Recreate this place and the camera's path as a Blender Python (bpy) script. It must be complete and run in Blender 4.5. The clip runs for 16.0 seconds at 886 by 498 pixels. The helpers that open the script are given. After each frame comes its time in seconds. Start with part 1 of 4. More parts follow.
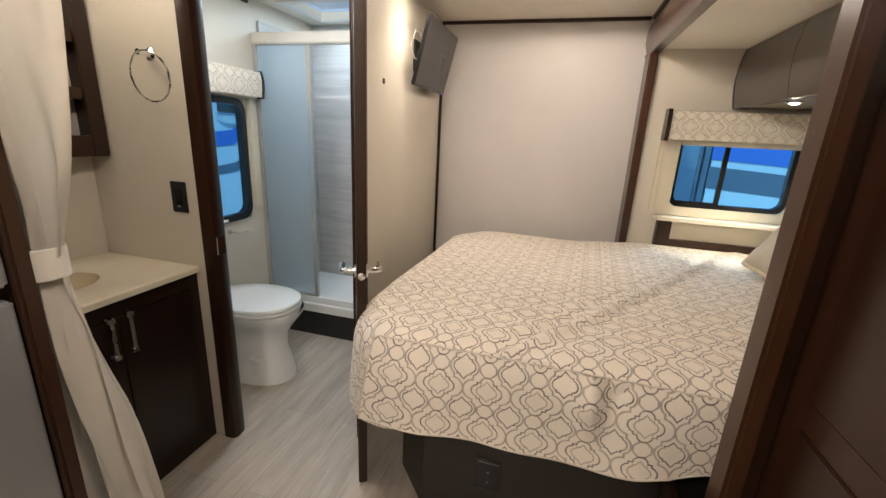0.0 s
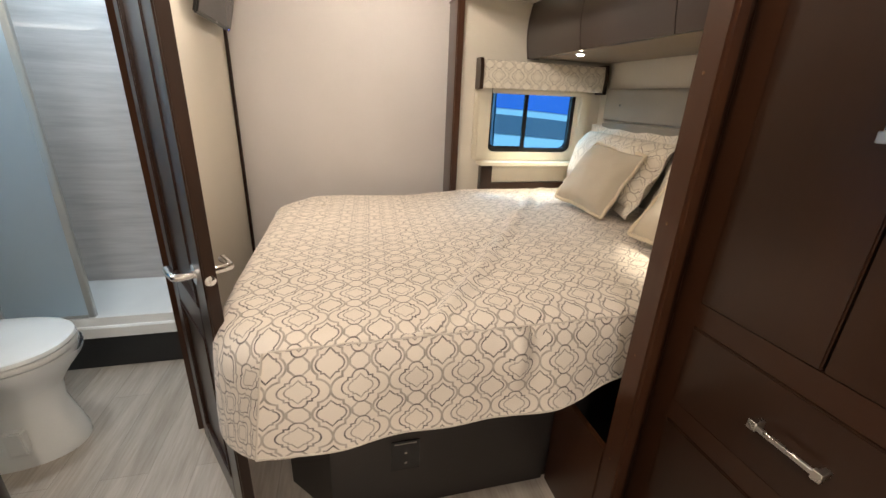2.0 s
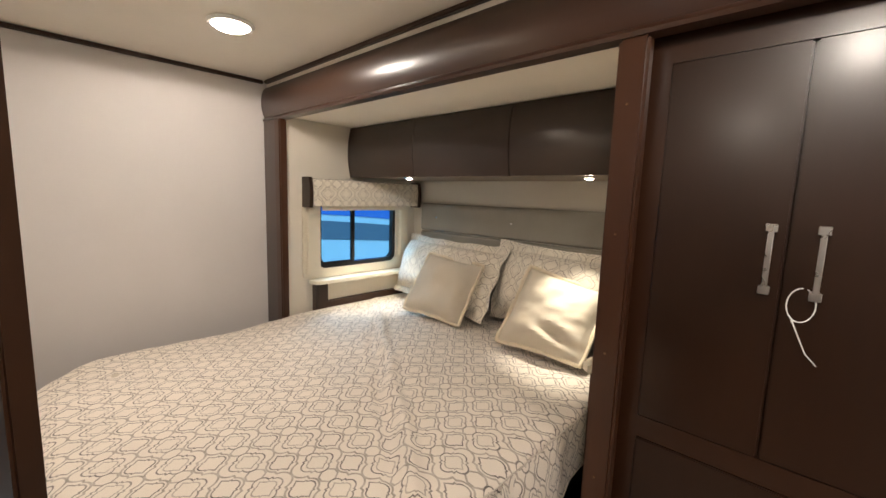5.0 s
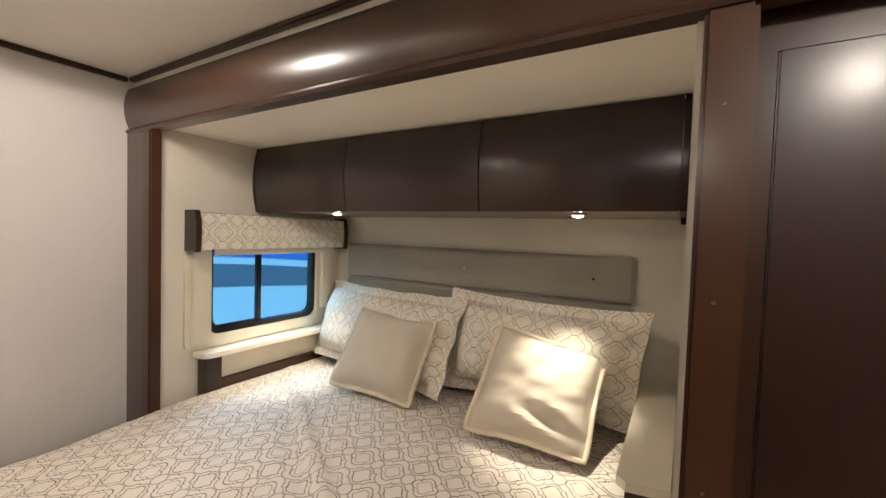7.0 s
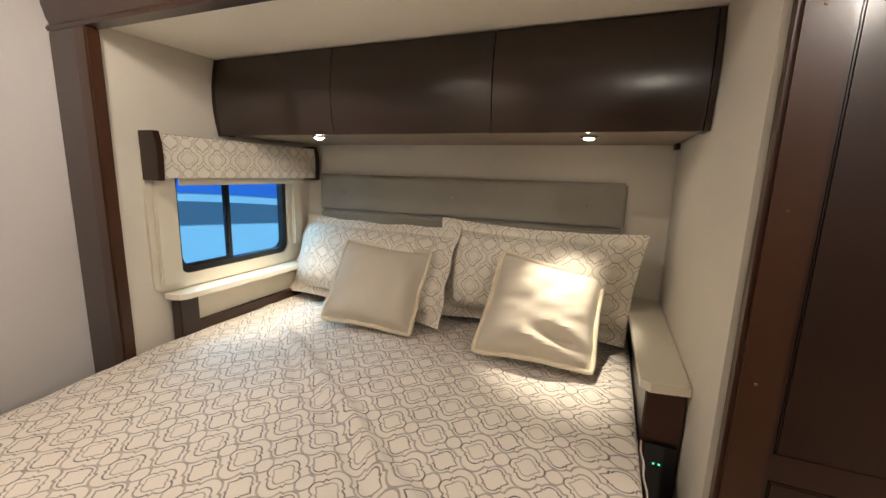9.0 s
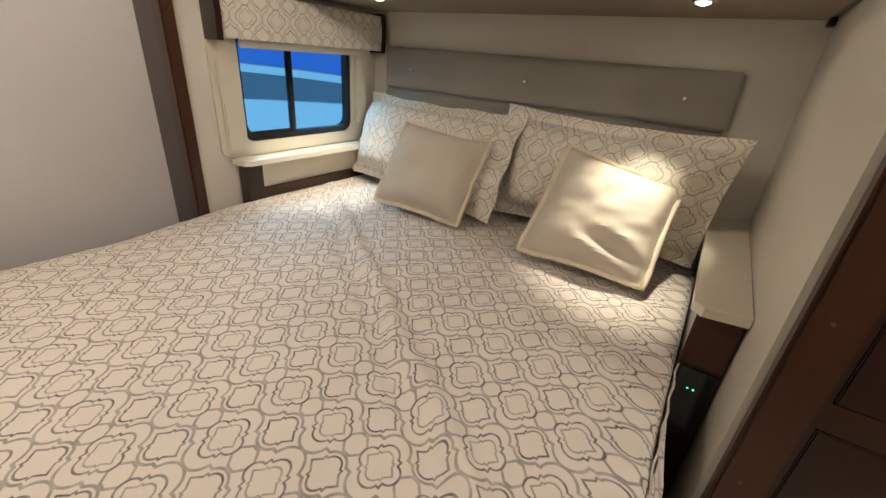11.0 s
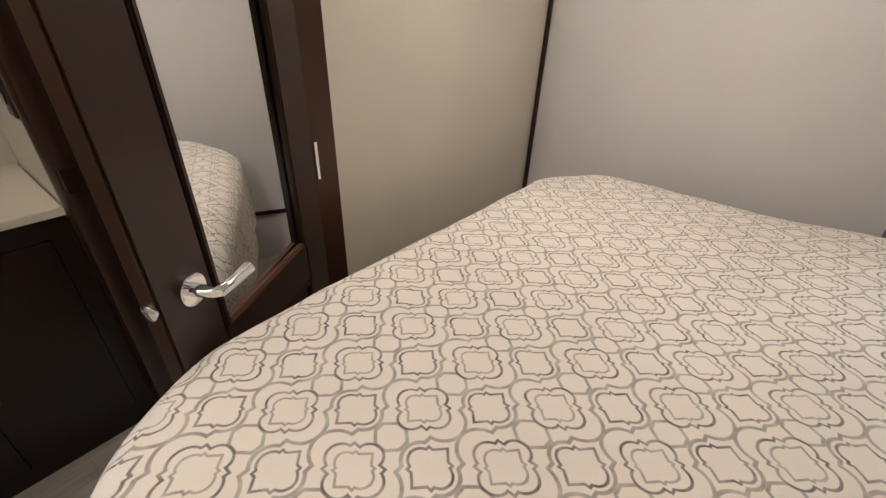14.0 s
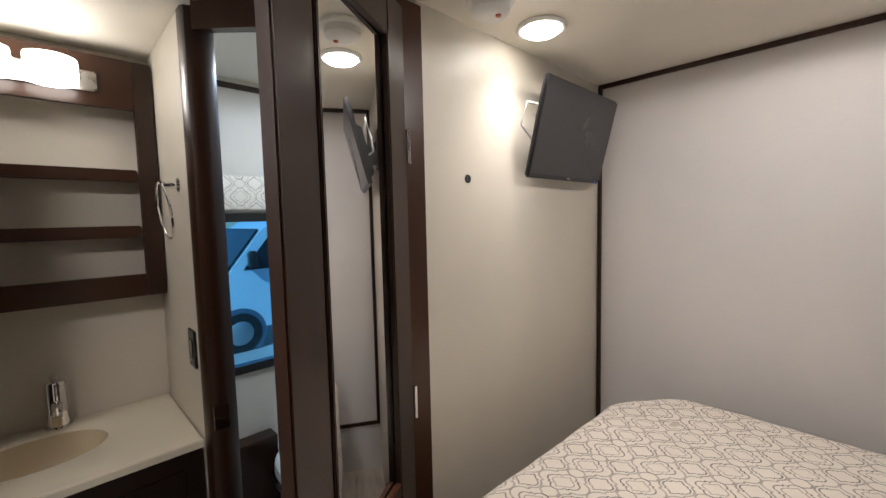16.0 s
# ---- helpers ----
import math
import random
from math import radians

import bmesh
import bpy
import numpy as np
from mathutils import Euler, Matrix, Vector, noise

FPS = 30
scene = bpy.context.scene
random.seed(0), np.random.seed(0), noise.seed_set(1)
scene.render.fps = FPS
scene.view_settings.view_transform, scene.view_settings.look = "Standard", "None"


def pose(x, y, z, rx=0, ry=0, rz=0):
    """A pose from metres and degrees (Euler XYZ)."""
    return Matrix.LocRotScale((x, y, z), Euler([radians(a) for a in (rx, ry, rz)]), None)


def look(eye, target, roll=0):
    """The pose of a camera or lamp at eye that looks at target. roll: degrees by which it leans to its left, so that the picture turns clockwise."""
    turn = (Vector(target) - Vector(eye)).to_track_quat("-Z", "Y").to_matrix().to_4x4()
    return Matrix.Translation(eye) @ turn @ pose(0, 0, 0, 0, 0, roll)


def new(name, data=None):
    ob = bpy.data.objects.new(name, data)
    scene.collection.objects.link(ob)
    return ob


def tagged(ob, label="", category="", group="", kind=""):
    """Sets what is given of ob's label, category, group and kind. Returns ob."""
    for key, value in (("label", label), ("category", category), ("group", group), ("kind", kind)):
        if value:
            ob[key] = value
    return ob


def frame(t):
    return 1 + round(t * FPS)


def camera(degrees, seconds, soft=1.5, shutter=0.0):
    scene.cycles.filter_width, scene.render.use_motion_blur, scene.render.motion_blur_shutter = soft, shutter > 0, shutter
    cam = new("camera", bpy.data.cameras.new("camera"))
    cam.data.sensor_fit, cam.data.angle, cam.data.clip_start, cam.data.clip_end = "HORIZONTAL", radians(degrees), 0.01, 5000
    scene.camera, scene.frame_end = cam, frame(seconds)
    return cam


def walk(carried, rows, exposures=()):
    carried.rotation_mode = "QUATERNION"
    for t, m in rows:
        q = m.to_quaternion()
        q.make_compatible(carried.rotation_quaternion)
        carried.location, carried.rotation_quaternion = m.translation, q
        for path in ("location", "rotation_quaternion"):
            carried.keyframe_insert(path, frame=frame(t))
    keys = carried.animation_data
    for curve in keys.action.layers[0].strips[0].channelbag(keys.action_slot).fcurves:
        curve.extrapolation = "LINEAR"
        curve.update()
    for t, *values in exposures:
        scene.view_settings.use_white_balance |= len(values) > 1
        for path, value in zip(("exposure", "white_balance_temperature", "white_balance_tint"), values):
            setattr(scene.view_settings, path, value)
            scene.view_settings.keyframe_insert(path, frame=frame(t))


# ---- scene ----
import functools
cam = camera(95.0, 16.0)
PATH = [
    (0, (-0.218, 0.365, 1.321), (-0.724, 2.222, 0.777), 2.8),
    (0.5, (-0.23, 0.383, 1.311), (-0.584, 2.257, 0.711), 3.0),
    (1, (-0.303, 0.434, 1.298), (-0.41, 2.327, 0.663), 3.2),
    (1.5, (-0.428, 0.447, 1.307), (-0.261, 2.324, 0.64), 2.9),
    (2, (-0.49, 0.519, 1.293), (-0.013, 2.33, 0.592), 2.4),
    (2.5, (-0.559, 0.674, 1.29), (0.214, 2.37, 0.564), 2.0),
    (3, (-0.592, 0.761, 1.287), (0.4, 2.341, 0.569), 1.8),
    (3.5, (-0.667, 0.813, 1.311), (0.519, 2.285, 0.657), 1.9),
    (4, (-0.751, 0.851, 1.349), (0.559, 2.264, 0.812), 1.7),
    (4.5, (-0.782, 0.858, 1.406), (0.613, 2.242, 1.033), 1.9),
    (5, (-0.796, 0.844, 1.431), (0.65, 2.202, 1.17), 1.9),
    (5.2, (-0.8, 0.842, 1.431), (0.667, 2.182, 1.203), 1.9),
    (7.3, (-0.538, 1.322, 1.453), (1.213, 2.287, 1.383), 1.6),
    (7.5, (-0.556, 1.366, 1.461), (1.216, 2.29, 1.386), 1.5),
    (8, (-0.614, 1.438, 1.455), (1.201, 2.271, 1.337), 1.5),
    (8.5, (-0.629, 1.457, 1.436), (1.203, 2.225, 1.201), 1.6),
    (9, (-0.612, 1.461, 1.395), (1.211, 2.199, 1.03), 1.7),
    (9.2, (-0.606, 1.468, 1.378), (1.21, 2.197, 0.966), 1.7),
    (11.3, (-0.474, 1.366, 1.334), (0.952, 2.439, 0.431), 5.0),
    (11.5, (-0.441, 1.337, 1.297), (0.892, 2.522, 0.391), 4.9),
    (12, (-0.358, 1.371, 1.234), (0.62, 2.754, 0.17), 6.0),
    (12.5, (-0.281, 1.427, 1.205), (0.266, 2.963, 0.048), 7.3),
    (13, (-0.273, 1.465, 1.204), (-0.332, 3.051, -0.013), 5.7),
    (13.5, (-0.234, 1.444, 1.215), (-0.894, 2.952, 0.08), 4.1),
    (14, (-0.219, 1.408, 1.235), (-1.259, 2.783, 0.221), 2.3),
    (14.5, (-0.21, 1.352, 1.271), (-1.444, 2.71, 0.474), 1.3),
    (15, (-0.193, 1.31, 1.316), (-1.538, 2.697, 0.8), 0.1),
    (15.5, (-0.184, 1.283, 1.379), (-1.583, 2.681, 1.085), -0.8),
    (16, (-0.184, 1.264, 1.423), (-1.612, 2.655, 1.27), -1.3),
]
walk(cam, [(t, look(eye, target, roll)) for t, eye, target, roll in PATH],
     [(0.0, 0.0, 6600, 10), (2.5, 0.18, 6600, 10), (5.0, -0.02, 6400, 10), (9.0, -0.08, 6400, 10), (12.0, -0.35, 6350, 9), (13.2, -0.29, 6200, 9), (14.5, 0.0, 5900, 9), (16.0, -0.2, 5750, 9)])

# ---- light ----
world = bpy.data.worlds.new("sky")
scene.world = world
world.use_nodes = True
sky = world.node_tree.nodes.new("ShaderNodeTexSky")
sky.sky_type, sky.sun_disc = "NISHITA", False
sky.sun_elevation, sky.sun_rotation = radians(44), radians(148)
bg = world.node_tree.nodes["Background"]
world.node_tree.links.new(sky.outputs[0], bg.inputs[0])
bg.inputs[1].default_value = 0.15


def lamp(name, kind, at, energy, color, size=0.1, aim=(0, 0, -1), spread=180, cone=60, blend=0.5):
    d = bpy.data.lights.new(name, kind)
    d.energy, d.color = energy, color
    if kind == "AREA":
        d.shape, d.size, d.spread = "DISK", size, radians(spread)
    elif kind == "SPOT":
        d.spot_size, d.spot_blend, d.shadow_soft_size = radians(cone), blend, size
    ob = new(name, d)
    ob.matrix_world = look(at, Vector(at) + Vector(aim))
    return ob


sun = lamp("sun", "SUN", (0, 0, 30), 4.0, (1, 0.96, 0.9), aim=(-0.5, 0.8, -0.9))
sun.data.angle = radians(0.5)
WARM = (1.0, 0.87, 0.75)
CEIL = 2.01
# the last but one is an added lamp, standing in for the living area's light
CEIL_LIGHTS = [(-0.9, 2.41), (-0.22, 2.445), (-0.65, 0.81), (-0.6, -0.3), (-1.5, 2.03)]
for cx, cy in CEIL_LIGHTS:
    if cx == -0.9:
        lamp("ceiling_lamp", "AREA", (cx, cy, CEIL - 0.036), 2.0, WARM, 0.12, spread=110)
    elif cx == -1.5:
        lamp("bath_lamp", "AREA", (cx, cy, CEIL - 0.036), 6.0, (0.80, 0.90, 1.0), 0.12)
    else:
        # -0.6: added cooler fill for the curtain and the bed's near side
        power, tint = {-0.22: (23.0, WARM), -0.65: (37.0, WARM), -0.6: (56.0, (1.0, 0.93, 0.88))}[cx]
        lamp("ceiling_lamp", "SPOT", (cx, cy, CEIL - 0.036), power, tint, 0.055, cone=180, blend=0.12)
SPOTS = [(0.70, 2.52), (0.77, 1.54)]
for (cx, cy), power in zip(SPOTS, (33.0, 36.0)):
    lamp("reading_lamp", "SPOT", (cx, cy, 1.495), power, (1.0, 0.90, 0.72), 0.012, aim=(-0.06, 0.45, -1) if cy > 2 else (-0.10, 0.03, -1), cone=58 if cy > 2 else 50, blend=1.0)
lamp("vanity_lamp", "AREA", (-1.80, 1.24, 1.935), 1.5, WARM, 0.08, aim=(0.8, 0, -0.5))
lamp("skylight_glow", "AREA", (-1.6, 2.83, CEIL - 0.02), 6.0, (0.62, 0.82, 1.0), 0.36)
lamp("window_daylight", "AREA", (0.69, 3.27, 1.64), 7.0, (0.55, 0.80, 1.0), 0.36, aim=(0, -1, -0.85))


# ---- materials ----
class Nodes:
    """Small shorthand for node materials."""

    def __init__(self, name):
        self.mat = bpy.data.materials.new(name)
        self.mat.use_nodes = True
        self.t = self.mat.node_tree
        self.bsdf = self.t.nodes["Principled BSDF"]
        self.out = self.t.nodes["Material Output"]

    def add(self, kind, **props):
        n = self.t.nodes.new(kind)
        for k, v in props.items():
            if k == "operation":
                n.operation = v
            elif k == "blend_type":
                n.blend_type = v
        return n

    def put(self, sock, v):
        if isinstance(v, bpy.types.NodeSocket):
            self.t.links.new(v, sock)
        else:
            sock.default_value = v

    def m(self, op, a, b=0.0, c=0.0):
        n = self.add("ShaderNodeMath", operation=op)
        for i, v in enumerate((a, b, c)):
            self.put(n.inputs[i], v)
        return n.outputs[0]

    def noise(self, scale, detail=3.0, stretch=(1, 1, 1), rough=0.5, coord="Object"):
        tc = self.add("ShaderNodeTexCoord")
        mp = self.add("ShaderNodeMapping")
        mp.inputs["Scale"].default_value = stretch
        self.t.links.new(tc.outputs[coord], mp.inputs[0])
        n = self.add("ShaderNodeTexNoise")
        n.inputs["Scale"].default_value, n.inputs["Detail"].default_value = scale, detail
        n.inputs["Roughness"].default_value = rough
        self.t.links.new(mp.outputs[0], n.inputs["Vector"])
        return n.outputs[0]

    def mix(self, fac, a, b, kind="MIX"):
        n = self.add("ShaderNodeMixRGB", blend_type=kind)
        for s, v in zip(n.inputs, (fac, a, b)):
            if isinstance(v, tuple) and len(v) == 3:
                v = (*v, 1)
            self.put(s, v)
        return n.outputs[0]

    def range(self, v, a, b, lo, hi):
        n = self.add("ShaderNodeMapRange")
        for s, x in zip(n.inputs, (v, a, b, lo, hi)):
            self.put(s, x)
        return n.outputs[0]

    def bump(self, height, strength=0.2, dist=0.002):
        n = self.add("ShaderNodeBump")
        n.inputs["Strength"].default_value, n.inputs["Distance"].default_value = strength, dist
        self.put(n.inputs["Height"], height)
        self.put(self.bsdf.inputs["Normal"], n.outputs[0])

    def set(self, **kw):
        names = dict(color="Base Color", rough="Roughness", metal="Metallic", coat="Coat Weight", coatr="Coat Roughness",
                     trans="Transmission Weight", ior="IOR", spec="Specular IOR Level", sheen="Sheen Weight", alpha="Alpha")
        for k, v in kw.items():
            if isinstance(v, tuple) and len(v) == 3:
                v = (*v, 1)
            self.put(self.bsdf.inputs[names[k]], v)
        return self


def surface(name, color, rough=0.5, vary=0.08, scale=6.0, fine=300.0, bump=0.1, stretch=(1, 1, 1), metal=0.0, coat=0.0, dist=0.001, spec=0.5):
    """A plain painted or woven surface: broad unevenness, fine grain and relief."""
    k = Nodes(name)
    big, small = k.noise(scale, 4, stretch), k.noise(fine, 2, stretch)
    v = k.m("ADD", k.range(big, 0.3, 0.7, 1 - vary, 1 + vary), k.range(small, 0.3, 0.7, -vary * 0.5, vary * 0.5))
    k.set(color=k.mix(1.0, color, v, "MULTIPLY"), rough=k.m("ADD", rough - 0.04, k.m("MULTIPLY", big, 0.08)), metal=metal, coat=coat, spec=spec)
    k.bump(k.m("ADD", small, k.m("MULTIPLY", big, 2.0)), bump, dist)
    return k.mat


def wood(name, dark, light, rough=0.34, axis=2, coat=0.3, coatr=0.2, spec=0.3):
    k = Nodes(name)
    st = [26.0, 26.0, 26.0]
    st[axis] = 1.6
    grain = k.noise(3.0, 5, tuple(st), 0.55)
    tone = k.noise(2.2, 2)
    pores = k.noise(14.0, 2, tuple(st), 0.5)
    f = k.m("ADD", k.m("MULTIPLY", k.range(grain, 0.3, 0.72, 0, 1), 0.22), k.m("MULTIPLY", k.range(tone, 0.3, 0.7, 0, 1), 0.78))
    k.set(color=k.mix(f, dark, light), rough=k.range(tone, 0.3, 0.7, rough - 0.015, rough + 0.025), coat=coat, coatr=coatr, spec=spec)
    k.bump(pores, 0.006, 0.0004)
    return k.mat


def metal(name, color, rough=0.12):
    k = Nodes(name)
    k.set(color=color, metal=1.0, rough=k.range(k.noise(30, 3), 0.3, 0.7, rough * 0.92, rough * 1.1))
    return k.mat


def glow(name, color, power):
    k = Nodes(name)
    e = k.add("ShaderNodeEmission")
    e.inputs[0].default_value, e.inputs[1].default_value = (*color, 1), power
    k.t.links.new(e.outputs[0], k.out.inputs[0])
    return k.mat


def glass(name, color, rough=0.0):
    k = Nodes(name)
    k.set(color=color, rough=rough, trans=1.0, ior=1.45 if rough else 1.15)
    return k.mat


def trellis(name, base, taupe, dark, pitch=0.13, wobble=0.0045, squash=0.892):
    """Woven fabric with barbed quatrefoils linked by an ogee net, drawn along the UVs, which are in metres."""
    k = Nodes(name)
    tc = k.add("ShaderNodeTexCoord")
    warp = k.add("ShaderNodeTexNoise")
    warp.inputs["Scale"].default_value = 9.0
    k.t.links.new(tc.outputs["UV"], warp.inputs["Vector"])
    sw = k.add("ShaderNodeSeparateColor")
    k.t.links.new(warp.outputs[1], sw.inputs[0])
    sp = k.add("ShaderNodeSeparateXYZ")
    k.t.links.new(tc.outputs["UV"], sp.inputs[0])
    co = []
    for i in (0, 1):
        w = k.m("MULTIPLY", k.m("SUBTRACT", sw.outputs[i], 0.5), wobble * 2)
        co.append(k.m("DIVIDE", k.m("ADD", sp.outputs[i], w), pitch * (squash if i else 1.0)))

    def cell(shift):
        return [k.m("ABSOLUTE", k.m("SUBTRACT", k.m("FRACT", k.m("ADD", c, shift)), 0.5)) for c in co]

    def length(a, b):
        return k.m("SQRT", k.m("ADD", k.m("MULTIPLY", a, a), k.m("MULTIPLY", b, b)))

    def line(d, at, w):
        return k.range(k.m("ABSOLUTE", k.m("SUBTRACT", d, at)), w * 0.7, w * 1.3, 1.0, 0.0)

    a, b = cell(0.0)
    c, d = cell(0.5)
    def lobe(x, y, cx, cy, r):
        return k.m("SUBTRACT", length(k.m("SUBTRACT", x, cx), k.m("SUBTRACT", y, cy)), r)

    def low(*ds):
        return functools.reduce(lambda p, q: k.m("MINIMUM", p, q), ds)

    def slab(x, y, p, q):
        return k.m("MAXIMUM", k.m("SUBTRACT", x, p), k.m("SUBTRACT", y, q))

    def barbed(x, y, f):
        tip = k.m("SUBTRACT", k.m("ADD", k.m("MULTIPLY", x, 1.15), y), 0.275 * f)
        return low(lobe(x, y, 0.105 * f, 0.0, 0.13 * f), k.m("MULTIPLY", tip, 0.66), slab(x, y, 0.145 * f, 0.165 * f))

    big = low(lobe(a, b, 0.16, 0.0, 0.155), lobe(a, b, 0.0, 0.20, 0.135), slab(a, b, 0.205, 0.20))
    inner, small = barbed(a, b, 0.88), barbed(c, d, 1.0)
    neck = k.m("MAXIMUM", k.m("SUBTRACT", c, 0.205), k.m("SUBTRACT", 0.0, lobe(c, d, 0.25, 0.5, 0.247)))
    net = k.m("MINIMUM", lobe(c, d, 0.10, 0.0, 0.2), neck)
    flat = k.m("SUBTRACT", 0.5, b)
    lens = k.m("SUBTRACT", k.m("MAXIMUM", k.m("MAXIMUM", a, flat), k.m("MULTIPLY", k.m("ADD", a, flat), 0.74)), 0.165)
    light = k.m("MAXIMUM", line(net, 0.0, 0.020), line(lens, 0.0, 0.019))
    light = k.m("MAXIMUM", light, k.m("MULTIPLY", line(inner, 0.0, 0.013), 0.95))
    strong = k.m("MAXIMUM", line(small, 0.0, 0.0145), line(big, 0.0, 0.0145))
    weave = k.noise(900.0, 2, coord="UV")
    soft = k.noise(5.0, 3, coord="UV")
    fade = k.range(k.noise(40.0, 3, coord="UV"), 0.35, 0.65, 0.6, 1.0)
    col = k.mix(k.m("MULTIPLY", light, fade), base, taupe)
    col = k.mix(k.m("MULTIPLY", strong, fade), col, dark)
    col = k.mix(1.0, col, k.m("ADD", k.range(weave, 0.3, 0.7, 0.9, 1.08), k.range(soft, 0.3, 0.7, -0.04, 0.04)), "MULTIPLY")
    k.set(color=col, rough=0.8, sheen=0.25, spec=0.25)
    k.bump(k.m("ADD", k.m("MULTIPLY", weave, 0.4), k.m("ADD", k.m("MULTIPLY", k.noise(14.0, 4, coord="UV"), 4.0), k.m("MULTIPLY", strong, -0.3))), 0.35, 0.0015)
    return k.mat


def planks(name):
    k = Nodes(name)
    tc = k.add("ShaderNodeTexCoord")
    mp = k.add("ShaderNodeMapping")
    mp.inputs["Rotation"].default_value = (0, 0, radians(90))
    k.t.links.new(tc.outputs["Object"], mp.inputs[0])
    br = k.add("ShaderNodeTexBrick")
    for key, v in (("Scale", 1.0), ("Mortar Size", 0.0012), ("Brick Width", 0.9), ("Row Height", 0.15)):
        br.inputs[key].default_value = v
    br.inputs[1].default_value, br.inputs[2].default_value, br.inputs[3].default_value = (0.9, 0.9, 0.9, 1), (1.08, 1.08, 1.08, 1), (0.72, 0.72, 0.72, 1)
    k.t.links.new(mp.outputs[0], br.inputs[0])
    g1, g2 = k.noise(2.2, 6, (9, 1.0, 1), 0.6), k.noise(8.0, 5, (14, 0.8, 1), 0.6)
    f = k.m("ADD", k.m("MULTIPLY", k.range(g1, 0.3, 0.7, 0, 1), 0.6), k.m("MULTIPLY", k.range(g2, 0.3, 0.7, 0, 1), 0.4))
    col = k.mix(f, (0.30, 0.25, 0.20), (0.56, 0.50, 0.43))
    k.set(color=k.mix(1.0, col, br.outputs[0], "MULTIPLY"), rough=k.range(g2, 0.3, 0.7, 0.34, 0.5))
    k.bump(g2, 0.12, 0.001)
    return k.mat


WALL = surface("wall_vinyl", (0.62, 0.57, 0.485), 0.45, 0.03, 3, 420, 0.12)
PANEL = surface("panel_vinyl", (0.58, 0.545, 0.525), 0.55, 0.03, 3, 420, 0.12)
CEILM = surface("ceiling_vinyl", (0.84, 0.79, 0.70), 0.6, 0.03, 3, 300, 0.1)
BATHW = surface("bath_wall", (0.62, 0.62, 0.58), 0.45, 0.03, 3, 420, 0.1)
WOODV = wood("espresso_wood_upright", (0.0165, 0.0062, 0.0026), (0.0290, 0.0109, 0.0045), axis=2)
WOODY = wood("espresso_wood_level", (0.026, 0.0097, 0.0040), (0.041, 0.0153, 0.0063), axis=1)
WOODR = wood("reddish_wood_post", (0.038, 0.0138, 0.0058), (0.058, 0.0215, 0.0092), axis=2)
WOODX = wood("espresso_wood_cross", (0.0175, 0.0063, 0.0024), (0.031, 0.0112, 0.0043), axis=0)
WOODF = wood("fascia_wood", (0.029, 0.0110, 0.0054), (0.046, 0.0175, 0.0085), 0.33, axis=1, coat=0.55, coatr=0.2, spec=0.5)
WOODS = wood("face_frame_wood", (0.024, 0.0089, 0.0038), (0.038, 0.0140, 0.0060), axis=2)
WOODG = wood("bowed_door_wood", (0.015, 0.0060, 0.0028), (0.027, 0.0105, 0.0047), 0.33, axis=1, coat=1.0, coatr=0.2, spec=0.25)
# lighter wood for the bead below the mirror
WOODE = wood("pale_wood_edge", (0.06, 0.022, 0.01), (0.14, 0.055, 0.028), axis=0)
BASEM = surface("bed_base_board", (0.022, 0.018, 0.016), 0.4, 0.1, 5, 200, 0.05)
CHROME = metal("chrome", (0.82, 0.82, 0.83), 0.08)
NICKEL = metal("brushed_nickel", (0.62, 0.59, 0.56), 0.28)
STEEL = surface("stainless_steel", (0.33, 0.34, 0.36), 0.4, 0.05, 4, 500, 0.03, metal=0.75)
BLACKP = surface("black_plastic", (0.012, 0.012, 0.013), 0.35, 0.1, 20, 500, 0.03)
SCREEN = surface("tv_screen", (0.035, 0.033, 0.034), 0.28, 0.02, 3, 300, 0.0)
GLOSSB = surface("glossy_black", (0.01, 0.01, 0.011), 0.12, 0.05, 20, 500, 0.0)
COUNTER = surface("solid_surface", (0.70, 0.64, 0.52), 0.3, 0.03, 8, 400, 0.02)
BASIN = surface("basin_cream", (0.62, 0.52, 0.36), 0.25, 0.03, 8, 300, 0.01)
WHITE = surface("white_plastic", (0.75, 0.75, 0.73), 0.35, 0.03, 8, 300, 0.01)
CERAMIC = surface("white_ceramic", (0.78, 0.79, 0.78), 0.12, 0.02, 5, 200, 0.0, coat=0.5)
GREYV = surface("grey_upholstery", (0.27, 0.245, 0.20), 0.5, 0.06, 6, 500, 0.2)
CUSH = surface("cream_cloth", (0.54, 0.48, 0.39), 0.85, 0.05, 7, 700, 0.5, spec=0.2)
PIPING = surface("cream_piping", (0.66, 0.57, 0.43), 0.8, 0.08, 20, 500, 0.4, spec=0.2)
CURT = surface("curtain_cloth", (0.86, 0.81, 0.73), 0.85, 0.05, 4, 700, 0.3, spec=0.2)
SURR = surface("window_surround", (0.64, 0.58, 0.46), 0.45, 0.03, 6, 300, 0.05)
QUILT = trellis("trellis_quilt", (0.725, 0.65, 0.565), (0.29, 0.25, 0.215), (0.12, 0.10, 0.093))
QUILTP = surface("quilt_binding", (0.55, 0.49, 0.42), 0.85, 0.08, 20, 500, 0.3, spec=0.2)
SHAM = trellis("trellis_sham", (0.70, 0.64, 0.54), (0.47, 0.41, 0.33), (0.28, 0.235, 0.20), pitch=0.13)
VALF = trellis("trellis_valance", (0.70, 0.64, 0.54), (0.47, 0.41, 0.33), (0.28, 0.235, 0.20), pitch=0.118)
FLOORM = planks("vinyl_planks")
MIRROR = metal("mirror_silver", (0.86, 0.87, 0.87), 0.005)
# the blue cast of daylight outside is put into the glass colour
GLASS = glass("daylight_blue_pane", (0.28, 0.70, 1.0))
